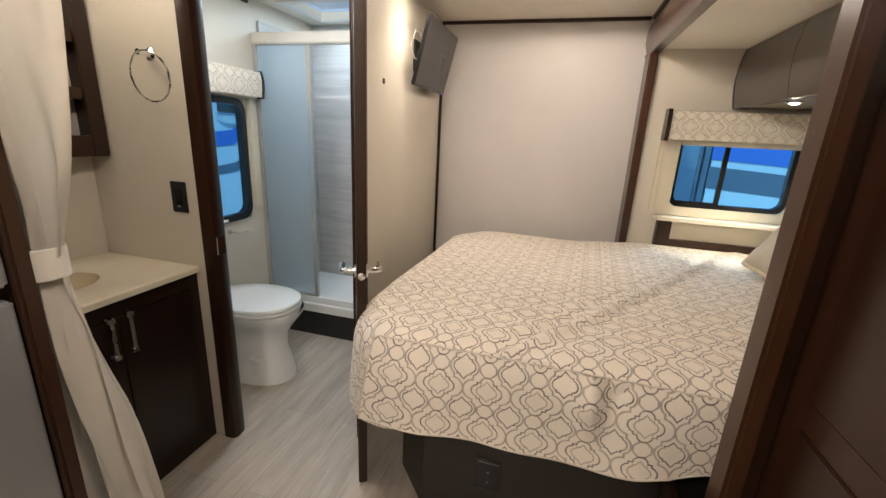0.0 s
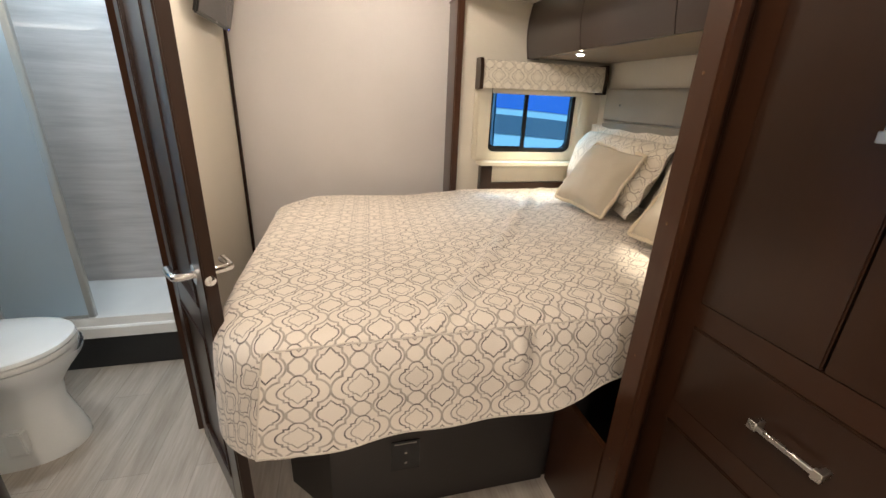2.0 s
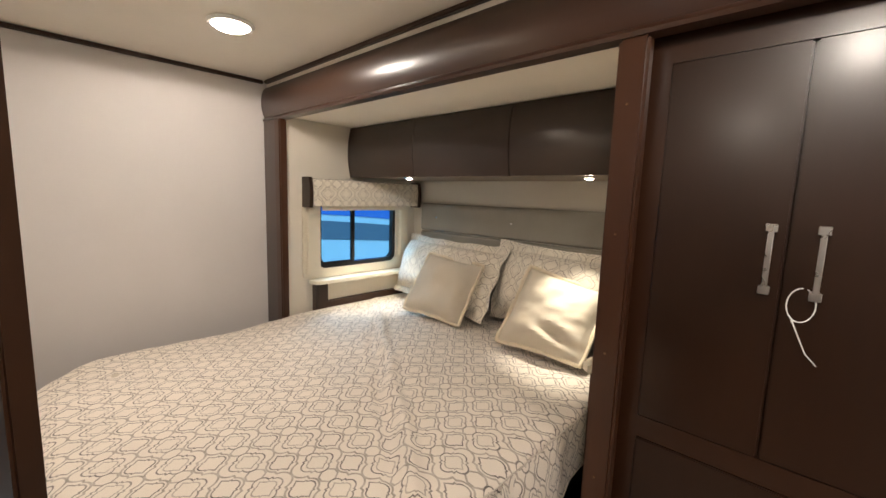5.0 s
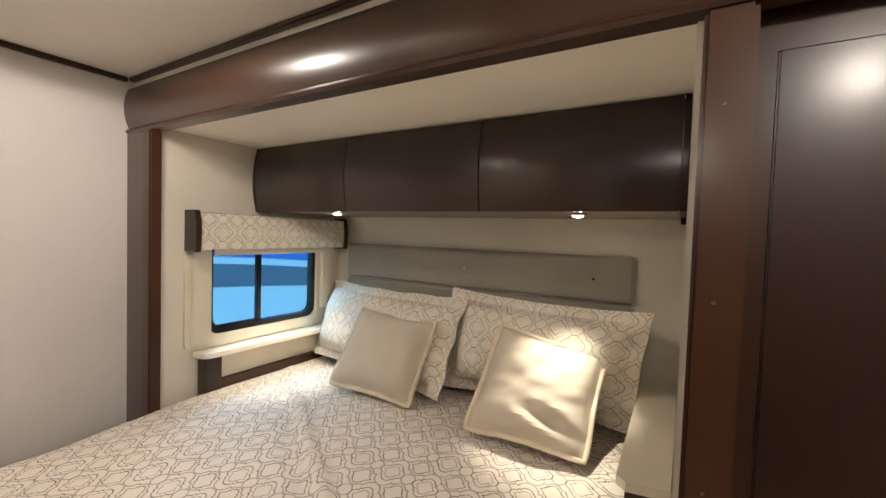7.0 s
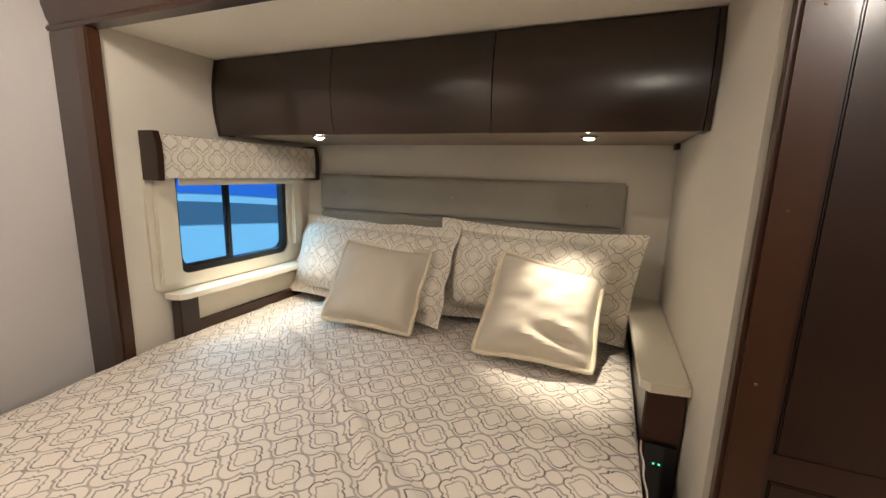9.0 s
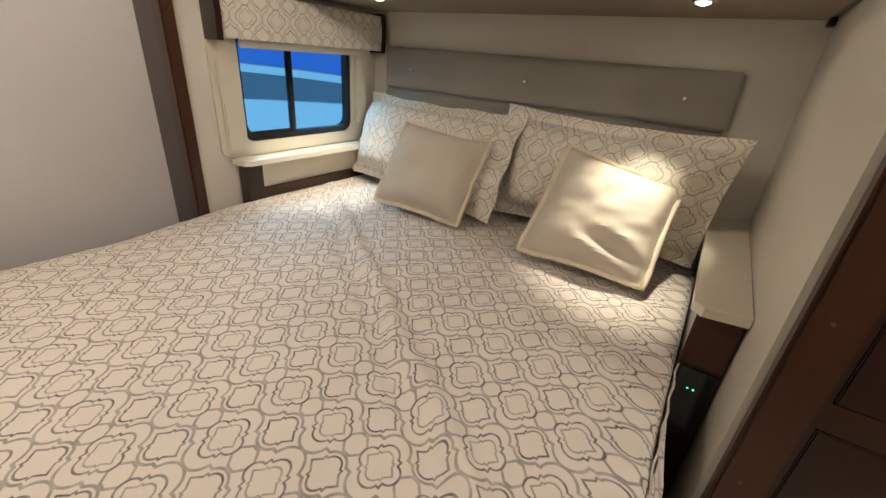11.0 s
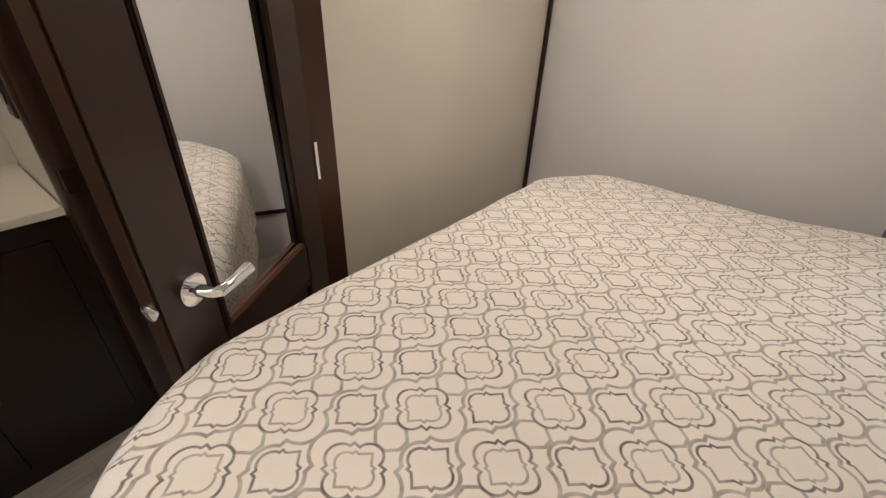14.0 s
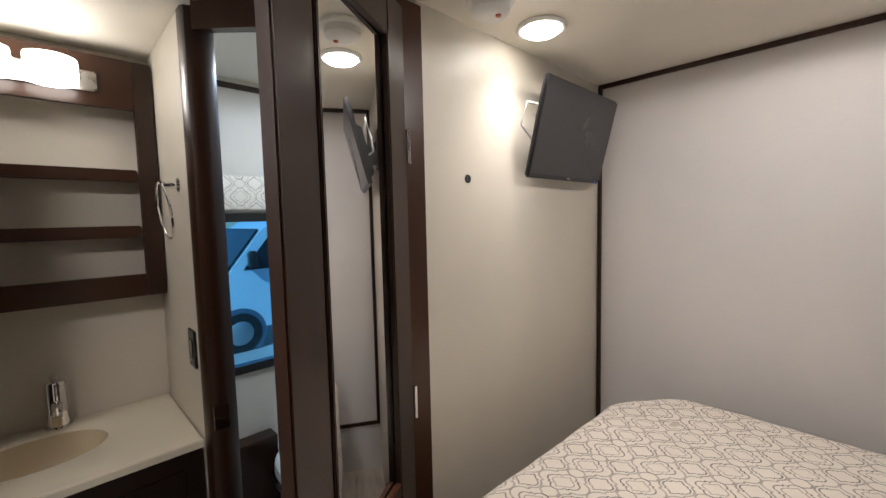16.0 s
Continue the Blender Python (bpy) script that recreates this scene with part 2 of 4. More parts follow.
FROST = glass("frosted_glass", (0.66, 0.77, 0.84), 0.4)
FROST.node_tree.nodes["Principled BSDF"].inputs["Transmission Weight"].default_value = 0.78
LED = glow("lamp_glow", (1.0, 0.88, 0.72), 32.0)
LED2 = glow("spot_glow", (1.0, 0.88, 0.7), 90.0)
SHADE = glow("vanity_shade_glow", (1.0, 0.88, 0.72), 16.0)
BLUELED = glow("standby_light", (0.1, 0.2, 1.0), 6.0)


def tile():
    k = Nodes("shower_wall_panel")
    s = k.noise(3.0, 6, (0.7, 0.7, 9), 0.6)
    s2 = k.noise(9.0, 5, (0.6, 0.6, 7), 0.6)
    f = k.m("ADD", k.m("MULTIPLY", k.range(s, 0.32, 0.68, 0, 1), 0.6), k.m("MULTIPLY", s2, 0.4))
    k.set(color=k.mix(f, (0.33, 0.31, 0.30), (0.56, 0.54, 0.52)), rough=0.35)
    k.bump(s2, 0.1, 0.001)
    return k.mat


TILE = tile()

# ---- builders ----
ORG = {}


def thing(name, at, label, category, group="", turn=None):
    ob = new(name)
    ob.empty_display_size = 0.05
    if turn is None:
        ob.location = at
        ORG[ob] = Vector(at)
    else:
        ob.matrix_world = turn
        ORG[ob] = Vector((0, 0, 0))
    return tagged(ob, label, category, group)


def part(name, bm, material, parent, label="", smooth=True, kind="", shift=True):
    if parent is not None and shift:
        bmesh.ops.translate(bm, verts=bm.verts, vec=-ORG[parent])
    bmesh.ops.recalc_face_normals(bm, faces=bm.faces)
    me = bpy.data.meshes.new(name)
    bm.to_mesh(me)
    bm.free()
    if smooth:
        me.shade_smooth()
        me.set_sharp_from_angle(angle=radians(38))
    me.materials.append(material)
    ob = new(name, me)
    if parent is not None:
        ob.parent = parent
        ORG[ob] = ORG[parent]
    return tagged(ob, label, "", "", kind)


def box_bm(x0, x1, y0, y1, z0, z1, bevel=0.003, bm=None):
    b = bmesh.new()
    bmesh.ops.create_cube(b, size=1)
    bmesh.ops.scale(b, vec=(x1 - x0, y1 - y0, z1 - z0), verts=b.verts)
    bmesh.ops.translate(b, vec=((x0 + x1) / 2, (y0 + y1) / 2, (z0 + z1) / 2), verts=b.verts)
    if bevel:
        bmesh.ops.bevel(b, geom=b.edges[:], offset=min(bevel, (x1 - x0) / 3, (y1 - y0) / 3, (z1 - z0) / 3), segments=2, affect="EDGES")
    if bm is None:
        return b
    me = bpy.data.meshes.new("t")
    b.to_mesh(me)
    bm.from_mesh(me)
    b.free()
    bpy.data.meshes.remove(me)
    return bm


def bx(name, x0, x1, y0, y1, z0, z1, material, parent, bevel=0.003, label=""):
    return part(name, box_bm(x0, x1, y0, y1, z0, z1, bevel), material, parent, label)


def setting(name, bm, material, label):
    ob = part(name, bm, material, None, label, kind="structure")
    return ob


def tube(points, radius, sides=12, bm=None, closed=False):
    """A round bar along points."""
    bm = bm or bmesh.new()
    pts = [Vector(p) for p in points]
    rings, n = [], len(pts)
    up = Vector((0, 0, 1))
    for i, p in enumerate(pts):
        a, b = pts[(i - 1) % n if closed else max(i - 1, 0)], pts[(i + 1) % n if closed else min(i + 1, n - 1)]
        d = (b - a).normalized()
        ref = up if abs(d.dot(up)) < 0.95 else Vector((1, 0, 0))
        u = d.cross(ref).normalized()
        v = d.cross(u).normalized()
        r = radius[i] if isinstance(radius, (list, tuple)) else radius
        rings.append([bm.verts.new(p + u * math.cos(2 * math.pi * j / sides) * r + v * math.sin(2 * math.pi * j / sides) * r) for j in range(sides)])
    for i in range(n if closed else n - 1):
        q, w = rings[i], rings[(i + 1) % n]
        for j in range(sides):
            bm.faces.new((q[j], q[(j + 1) % sides], w[(j + 1) % sides], w[j]))
    if not closed:
        bm.faces.new(rings[0][::-1])
        bm.faces.new(rings[-1])
    return bm


def lathe(profile, at=(0, 0, 0), sides=32, sx=1.0, sy=1.0, bm=None):
    """Turns a profile of (radius, height) about the upright."""
    bm = bm or bmesh.new()
    rings = []
    for r, z in profile:
        rings.append([bm.verts.new((at[0] + sx * r * math.cos(2 * math.pi * j / sides), at[1] + sy * r * math.sin(2 * math.pi * j / sides), at[2] + z)) for j in range(sides)])
    for q, w in zip(rings, rings[1:]):
        for j in range(sides):
            bm.faces.new((q[j], q[(j + 1) % sides], w[(j + 1) % sides], w[j]))
    bm.faces.new(rings[0][::-1])
    bm.faces.new(rings[-1])
    return bm


def extrude(profile, axis, a, b, bm=None):
    """Extrudes a closed profile of two coordinates along an axis from a to b."""
    bm = bm or bmesh.new()

    def at(p, t):
        return {"x": (t, p[0], p[1]), "y": (p[0], t, p[1]), "z": (p[0], p[1], t)}[axis]

    r0, r1 = [[bm.verts.new(at(p, t)) for p in profile] for t in (a, b)]
    n = len(profile)
    for i in range(n):
        bm.faces.new((r0[i], r0[(i + 1) % n], r1[(i + 1) % n], r1[i]))
    bm.faces.new(r0[::-1])
    bm.faces.new(r1)
    return bm


def rounded(w, h, r, steps=6, cx=0.0, cy=0.0):
    """The outline of a rounded rectangle."""
    out = []
    for k, (sx, sy) in enumerate(((1, 1), (-1, 1), (-1, -1), (1, -1))):
        for i in range(steps + 1):
            a = math.pi / 2 * (k + i / steps)
            out.append((cx + sx * (w / 2 - r) + r * math.cos(a), cy + sy * (h / 2 - r) + r * math.sin(a)))
    return out


def ring_frame(outer, inner, axis, a, b):
    """A frame between two outlines of equal count, extruded along an axis."""
    bm = bmesh.new()

    def at(p, t):
        return {"x": (t, p[0], p[1]), "y": (p[0], t, p[1])}[axis]

    v = [[bm.verts.new(at(p, t)) for p in o] for o in (outer, inner) for t in (a, b)]
    n = len(outer)
    for i in range(n):
        j = (i + 1) % n
        for q, w in ((v[0], v[1]), (v[1], v[3]), (v[3], v[2]), (v[2], v[0])):
            bm.faces.new((q[i], q[j], w[j], w[i]))
    return bm


def holed(axis, t0, t1, u0, u1, z0, z1, holes):
    """A wall slab from t0 to t1 across its thickness, with rectangular holes (u0, u1, z0, z1)."""
    us = sorted({u0, u1, *[h[0] for h in holes], *[h[1] for h in holes]})
    zs = sorted({z0, z1, *[h[2] for h in holes], *[h[3] for h in holes]})
    bm = bmesh.new()
    cache = {}

    def vert(u, z, t):
        key = (u, z, t)
        if key not in cache:
            cache[key] = bm.verts.new((t, u, z) if axis == "x" else ((u, t, z) if axis == "y" else (u, z, t)))
        return cache[key]

    def solid(i, j):
        if not (0 <= i < len(us) - 1 and 0 <= j < len(zs) - 1):
            return False
        cu, cz = (us[i] + us[i + 1]) / 2, (zs[j] + zs[j + 1]) / 2
        return not any(h[0] < cu < h[1] and h[2] < cz < h[3] for h in holes)

    for i in range(len(us) - 1):
        for j in range(len(zs) - 1):
            if not solid(i, j):
                continue
            a, b, c, d = us[i], us[i + 1], zs[j], zs[j + 1]
            for t in (t0, t1):
                bm.faces.new([vert(*p, t) for p in ((a, c), (b, c), (b, d), (a, d))])
            for (p, q), (di, dj) in ((((a, c), (b, c)), (0, -1)), (((a, d), (b, d)), (0, 1)), (((a, c), (a, d)), (-1, 0)), (((b, c), (b, d)), (1, 0))):
                if not solid(i + di, j + dj):
                    bm.faces.new([vert(*p, t0), vert(*q, t0), vert(*q, t1), vert(*p, t1)])
    return bm


# ---- shell ----
WIN = (0.40, 0.972, 0.985, 1.40)
BWIN = (1.70, 2.41, 0.78, 1.46)
SKYL = (-1.85, -1.35, 2.64, 3.02)
setting("floor", box_bm(-2.05, 0.9, -0.85, 3.18, -0.05, 0.0, 0), FLOORM, "grey-beige wood-look vinyl plank floor")
setting("ceiling", holed("z", CEIL, CEIL + 0.05, -2.05, 0.95, -0.85, 3.18, [SKYL]), CEILM, "cream vinyl-covered ceiling")
setting("wall_rear", box_bm(-1.045, 0.25, 3.13, 3.18, 0, CEIL, 0), PANEL, "pale warm-grey textured wall panel behind the bed's foot")
setting("wall_bath", holed("x", -1.085, -1.045, 2.02, 3.13, 0, CEIL, []), WALL, "beige textured wall carrying the television")
setting("wall_outer", holed("x", -2.05, -2.0, -0.85, 3.18, 0, CEIL, [(BWIN[0], BWIN[1], BWIN[2], BWIN[3])]), WALL, "beige outer wall with a window over the toilet")
setting("wall_towel", box_bm(-2.0, -1.49, 1.56, 1.605, 0, CEIL, 0.004), WALL, "beige wall between vanity and bathroom with a towel ring")
setting("wall_bath_rear", box_bm(-2.0, -1.045, 3.13, 3.18, 0, CEIL, 0), BATHW, "rear wall behind the shower")
setting("wall_south", box_bm(-2.05, 0.9, -0.9, -0.85, 0, CEIL, 0), WALL, "plain beige wall behind the start")
setting("wall_hall", box_bm(0.27, 0.31, -0.85, 0.595, 0, CEIL, 0), WALL, "plain beige wall beside the wardrobe")
# slide-out
setting("wall_slide_near", box_bm(0.215, 1.15, 1.205, 1.243, 0, 1.85, 0), WALL, "beige side wall of the bed slide-out")
setting("wall_slide_far", holed("y", 2.96, 3.0, 0.215, 1.15, 0, 1.85, [WIN]), WALL, "beige side wall of the slide-out with a small window")
setting("wall_head", box_bm(1.15, 1.19, 1.205, 3.0, 0, 1.85, 0), WALL, "beige wall behind the headboard")
# ceiling vinyl made paler, bounced light from the bed put into its colour
setting("ceiling_slide", box_bm(0.215, 1.15, 1.243, 2.96, 1.812, 1.85, 0), surface("slide_ceiling_bounce_lit", (0.88, 0.82, 0.71), 0.6, 0.02, 3, 300, 0.1), "cream ceiling of the slide-out")
setting("floor_slide", box_bm(0.9, 1.15, 1.205, 3.0, -0.05, 0.0, 0), FLOORM, "floor of the slide-out")
fascia = [(0.222, 1.795), (0.178, 1.795), (0.172, 1.803), (0.178, 1.812), (0.184, 1.816), (0.176, 1.835), (0.168, 1.87), (0.167, 1.905), (0.172, 1.94), (0.182, 1.965), (0.19, 1.972), (0.222, 1.972)]
setting("trim", extrude(fascia, "y", 0.596, 3.128), WOODF, "rounded dark wood fascia beam over the slide-out opening")
setting("trim", box_bm(0.2, 0.217, 0.596, 3.128, 1.974, CEIL - 0.001, 0), CEILM, "cream strip between fascia and ceiling")
setting("trim", box_bm(0.176, 0.199, 0.596, 3.11, 1.992, CEIL - 0.001, 0.004), WOODY, "thin dark wood ceiling moulding")
setting("trim", box_bm(-1.03, 0.176, 3.112, 3.128, 1.99, CEIL - 0.001, 0.003), WOODX, "thin dark wood moulding along the rear wall's top")
setting("trim", box_bm(-1.043, -1.026, 3.112, 3.128, 0.265, CEIL - 0.001, 0.003), WOODV, "thin dark wood moulding up the corner")
setting("trim", box_bm(-1.026, 0.188, 3.12, 3.128, 0.262, 0.284, 0.002), WOODX, "thin dark wood moulding low on the rear wall")
setting("trim", box_bm(0.178, 0.214, 2.99, 3.128, 0, 1.795, 0.004), WOODF, "dark wood casing beside the rear wall")
setting("trim", box_bm(0.172, 0.214, 2.93, 2.988, 0, 1.795, 0.006), WOODR, "reddish wood slide-out post at the rear")
setting("trim", box_bm(0.214, 0.26, 2.962, 3.128, 0, 1.795, 0.0), WOODV, "dark wood backing of the slide-out post")
post = setting("trim", box_bm(0.178, 0.214, 1.166, 1.234, 0, 1.795, 0.007), WOODR, "reddish wood slide-out post beside the wardrobe")
setting("trim", box_bm(0.182, 0.2, 1.235, 1.487, 0.0, 0.40, 0.003), WOODR, "dark wood skirt between the post and the bed base")
setting("trim", box_bm(0.214, 0.252, 1.197, 1.204, 0, 1.795, 0.0), WOODV, "dark wood filler beside the post")
for z in (0.40, 0.73, 1.06, 1.354, 1.65):
    s = thing("screw", (0.178, 1.203, z), "small brass-coloured screw head in the reddish post", "screw", "screws in the post")
    part("head", lathe([(0.0032, -0.002), (0.0032, 0.0), (0.002, 0.0012)], sides=12), metal("brass_screw", (0.16, 0.10, 0.06), 0.45) if z == 0.40 else bpy.data.materials["brass_screw"], s, shift=False)
    s.rotation_euler = (0, -math.pi / 2, 0)

# bathroom opening
setting("door_jamb", extrude([(-1.49, 1.553), (-1.455, 1.553), (-1.442, 1.56), (-1.436, 1.575), (-1.44, 1.61), (-1.46, 1.635), (-1.49, 1.635)], "z", 0, 1.995), WOODV, "dark bullnosed jamb of the bathroom opening")
setting("door_jamb", extrude([(-1.048, 1.955), (-1.036, 1.955), (-1.036, 2.03), (-1.09, 2.03), (-1.09, 1.985), (-1.07, 1.985)], "z", 0, 1.995), WOODR, "dark reddish hinge post of the bathroom opening")
head = extrude([(-1.46, 1.585), (-1.435, 1.575), (-1.05, 1.955), (-1.06, 1.99), (-1.08, 1.99)], "z", 1.935, 2.008)
setting("door_head", head, WOODR, "reddish wood head board over the bathroom opening")
strike = thing("strike_plate", (-1.437, 1.585, 0.87), "small chrome door bumper on the dark jamb", "door hardware")
part("plate", box_bm(-1.4375, -1.433, 1.565, 1.605, 0.835, 0.905, 0.002), CHROME, strike)

# ---- windows ----


def window_y(x0, x1, z0, z1, y):
    """A sliding window set in a wall across y, its inner face at y."""
    root = thing("window_1", ((x0 + x1) / 2, y, z0), "small black-framed sliding window over the bedside shelf", "window")
    root["kind"] = "structure"
    w, h, cx, cz = x1 - x0, z1 - z0, (x0 + x1) / 2, (z0 + z1) / 2
    part("window_frame", ring_frame(rounded(w, h, 0.05, cx=cx, cy=cz), rounded(w - 0.045, h - 0.05, 0.045, cx=cx, cy=cz), "y", y - 0.004, y + 0.03), GLOSSB, root)
    part("mullion", box_bm(cx - 0.052, cx - 0.028, y + 0.004, y + 0.026, z0 + 0.02, z1 - 0.02, 0.003), GLOSSB, root)
    part("sash_rail", box_bm(x0 + 0.02, cx - 0.051, y + 0.006, y + 0.02, z0 + 0.022, z0 + 0.034, 0.002), GLOSSB, root)
    for a, b, t in ((x0 + 0.01, cx - 0.04, y + 0.014), (cx - 0.04, x1 - 0.01, y + 0.022)):
        p = part("pane", box_bm(a, b, t, t + 0.003, z0 + 0.01, z1 - 0.01, 0), GLASS, root, "glass pane coloured with the blue of the daylight")
        p.visible_shadow = False
    part("window_surround", ring_frame(rounded(w + 0.20, h + 0.10, 0.03, cx=cx + 0.005, cy=cz), rounded(w, h, 0.05, cx=cx, cy=cz), "y", y - 0.014, y - 0.001), SURR, root, "moulded beige surround")
    part("side_pad", box_bm(0.325, 0.405, y - 0.03, y - 0.015, 0.955, 1.40, 0.006), SURR, root, "padded beige side strip")
    part("side_pad", box_bm(0.992, 1.05, y - 0.035, y - 0.015, 1.02, 1.40, 0.006), SURR, root, "padded beige side strip")
    return root


window_y(*WIN, 2.96)


def window_x(y0, y1, z0, z1, x):
    root = thing("window_2", (x, (y0 + y1) / 2, z0), "tall black-framed bathroom window with rounded corners", "window")
    root["kind"] = "structure"
    w, h, cy, cz = y1 - y0, z1 - z0, (y0 + y1) / 2, (z0 + z1) / 2
    part("window_frame", ring_frame(rounded(w, h, 0.07, cx=cy, cy=cz), rounded(w - 0.07, h - 0.07, 0.06, cx=cy, cy=cz), "x", x - 0.03, x + 0.012), GLOSSB, root)
    p = part("pane", box_bm(x - 0.02, x - 0.016, y0 + 0.01, y1 - 0.01, z0 + 0.01, z1 - 0.01, 0), GLASS, root, "glass pane coloured with the blue of the daylight")
    p.visible_shadow = False
    lt = part("latch", box_bm(x + 0.008, x + 0.02, cy + 0.06, cy + 0.15, z0 + 0.005, z0 + 0.02, 0.003), WHITE, root, "small pale latch")
    part("side_pad", box_bm(x + 0.002, x + 0.022, y1 + 0.02, y1 + 0.075, z0 + 0.05, z1 + 0.05, 0.006), SURR, root, "padded beige side strip")
    return root


window_x(*BWIN, -2.0)


def quad_uv(bm, ax, ay):
    uv = bm.loops.layers.uv.verify()
    for f in bm.faces:
        for l in f.loops:
            l[uv].uv = (l.vert.co[ax], l.vert.co[ay])
    return bm


# valance over the slide-out window
val = thing("window_valance", (0.7, 2.96, 1.35), "patterned fabric valance with dark wood ends over the bed window", "valance")
prof = [(2.944, 1.352), (2.945, 1.5), (2.875, 1.5), (2.868, 1.46), (2.866, 1.42), (2.872, 1.352)]
part("fabric_front", quad_uv(extrude([(2.885, 1.352), (2.885, 1.498), (2.873, 1.498), (2.867, 1.46), (2.866, 1.42), (2.871, 1.352)], "x", 0.322, 1.094), 0, 2), VALF, val)
part("top_board", box_bm(0.322, 1.094, 2.886, 2.944, 1.488, 1.5, 0.001), WOODX, val)
for a, b in ((0.3, 0.321), (1.095, 1.116)):
    part("end_cap", extrude([(2.944, 1.344), (2.944, 1.508), (2.872, 1.508), (2.86, 1.47), (2.857, 1.42), (2.863, 1.344)], "x", a, b), WOODV, val)
part("roller_shade", box_bm(0.40, 1.05, 2.905, 2.912, 1.325, 1.40, 0.002), SURR, val, "beige roller shade, nearly all rolled up")

bval = thing("window_valance", (-2.0, 2.1, 1.47), "patterned fabric valance with dark ends over the bathroom window", "valance")
part("fabric_front", quad_uv(extrude([(-1.935, 1.475), (-1.935, 1.61), (-1.925, 1.61), (-1.917, 1.57), (-1.917, 1.52), (-1.923, 1.475)], "y", 1.66, 2.478), 1, 2), VALF, bval)
part("top_board", box_bm(-1.998, -1.936, 1.66, 2.478, 1.598, 1.61, 0.001), WOODY, bval)
for a, b in ((1.64, 1.659), (2.479, 2.492)):
    part("end_cap", extrude([(-1.998, 1.468), (-1.998, 1.617), (-1.922, 1.617), (-1.911, 1.57), (-1.911, 1.52), (-1.918, 1.468)], "y", a, b), BLACKP, bval)
part("roller_shade", tube([(-1.96, 1.67, 1.478), (-1.96, 2.47, 1.478)], 0.014), SURR, bval, "rolled beige shade")

# ---- ceiling fittings ----
for i, (cx, cy) in enumerate(CEIL_LIGHTS):
    # the fitting at (-0.6, -0.3) is added too, out of view
    c = thing("ceiling_light", (cx, cy, CEIL), "round flush ceiling light with a glowing white lens", "ceiling light", "ceiling lights")
    part("rim", lathe([(0.075, -0.001), (0.078, -0.006), (0.072, -0.013), (0.064, -0.013), (0.063, -0.002)]), WHITE, c, shift=False)
    part("lens", lathe([(0.061, -0.004), (0.059, -0.014), (0.05, -0.022), (0.03, -0.027), (0.01, -0.028)]), LED, c, "glowing lens", shift=False)
alarm = thing("smoke_alarm", (-0.905, 2.165, CEIL), "round white smoke alarm on the ceiling", "smoke alarm")
part("base", lathe([(0.066, -0.001), (0.067, -0.012), (0.058, -0.016)]), WHITE, alarm, shift=False)
part("cover", lathe([(0.055, -0.016), (0.054, -0.036), (0.045, -0.044), (0.02, -0.046)]), WHITE, alarm, shift=False)
part("test_button", lathe([(0.008, -0.046), (0.007, -0.05)], at=(0.02, 0.01, 0), sides=16), surface("red_print", (0.5, 0.12, 0.06), 0.5), alarm, "small reddish label", shift=False)

vent = thing("ceiling_vent", (-0.50, 2.36, CEIL), "round white ceiling air vent with angled slats", "ceiling vent")
part("ring", lathe([(0.078, -0.001), (0.080, -0.007), (0.070, -0.011), (0.062, -0.009), (0.060, -0.002)]), WHITE, vent, shift=False)
# no hole in the ceiling: a black disc gives the shade behind the slats
part("duct", lathe([(0.060, -0.0015), (0.06, -0.0025)]), BLACKP, vent, "black disc standing in for the shaded duct", shift=False)
for i in range(-3, 4):
    w = math.sqrt(0.059 ** 2 - (i * 0.016) ** 2)
    part("slat", extrude([(i * 0.016 - 0.006, -0.003), (i * 0.016 + 0.006, -0.009), (i * 0.016 + 0.007, -0.008), (i * 0.016 - 0.005, -0.002)], "y", -w, w), WHITE, vent, shift=False)

# ---- bathroom door ----
HX, HY = -1.043, 1.955
ang = math.atan2(1.515 - HY, -0.806 - HX)
door = thing("door_1", (HX, HY, 0.012), "open dark wood bathroom door with a long mirror, beside the bed", "door", turn=Matrix.Translation((HX, HY, 0.012)) @ Matrix.Rotation(ang, 4, "Z"))
door["kind"] = "structure"
DW, DH, T = 0.505, 1.955, 0.032


def dpart(name, x0, x1, y0, y1, z0, z1, m, bevel=0.003, label="", parent=None):
    return part(name, box_bm(x0, x1, y0, y1, z0, z1, bevel), m, parent or door, label, shift=False)


for x0, x1 in ((0.004, 0.10), (DW - 0.105, DW)):
    dpart("stile", x0, x1, -T / 2, T / 2, 0, DH, WOODV, 0.004)
for z0, z1 in ((0, 0.12), (0.635, 0.73), (DH - 0.1, DH)):
    dpart("rail", 0.1, DW - 0.105, -T / 2, T / 2, z0, z1, WOODX, 0.002)
dpart("lower_panel", 0.1, DW - 0.105, -0.008, 0.008, 0.12, 0.635, WOODV, 0)
dpart("upper_panel", 0.1, DW - 0.105, -0.008, 0.0, 0.73, DH - 0.1, WOODV, 0)
mir = dpart("mirror", -0.137, 0.137, -0.0015, 0.0015, 0.742, DH - 0.112, MIRROR, 0.0008, "long clear mirror")
mir.matrix_local = pose(0.25, 0.0045, 0, 0, 0, 1.4)
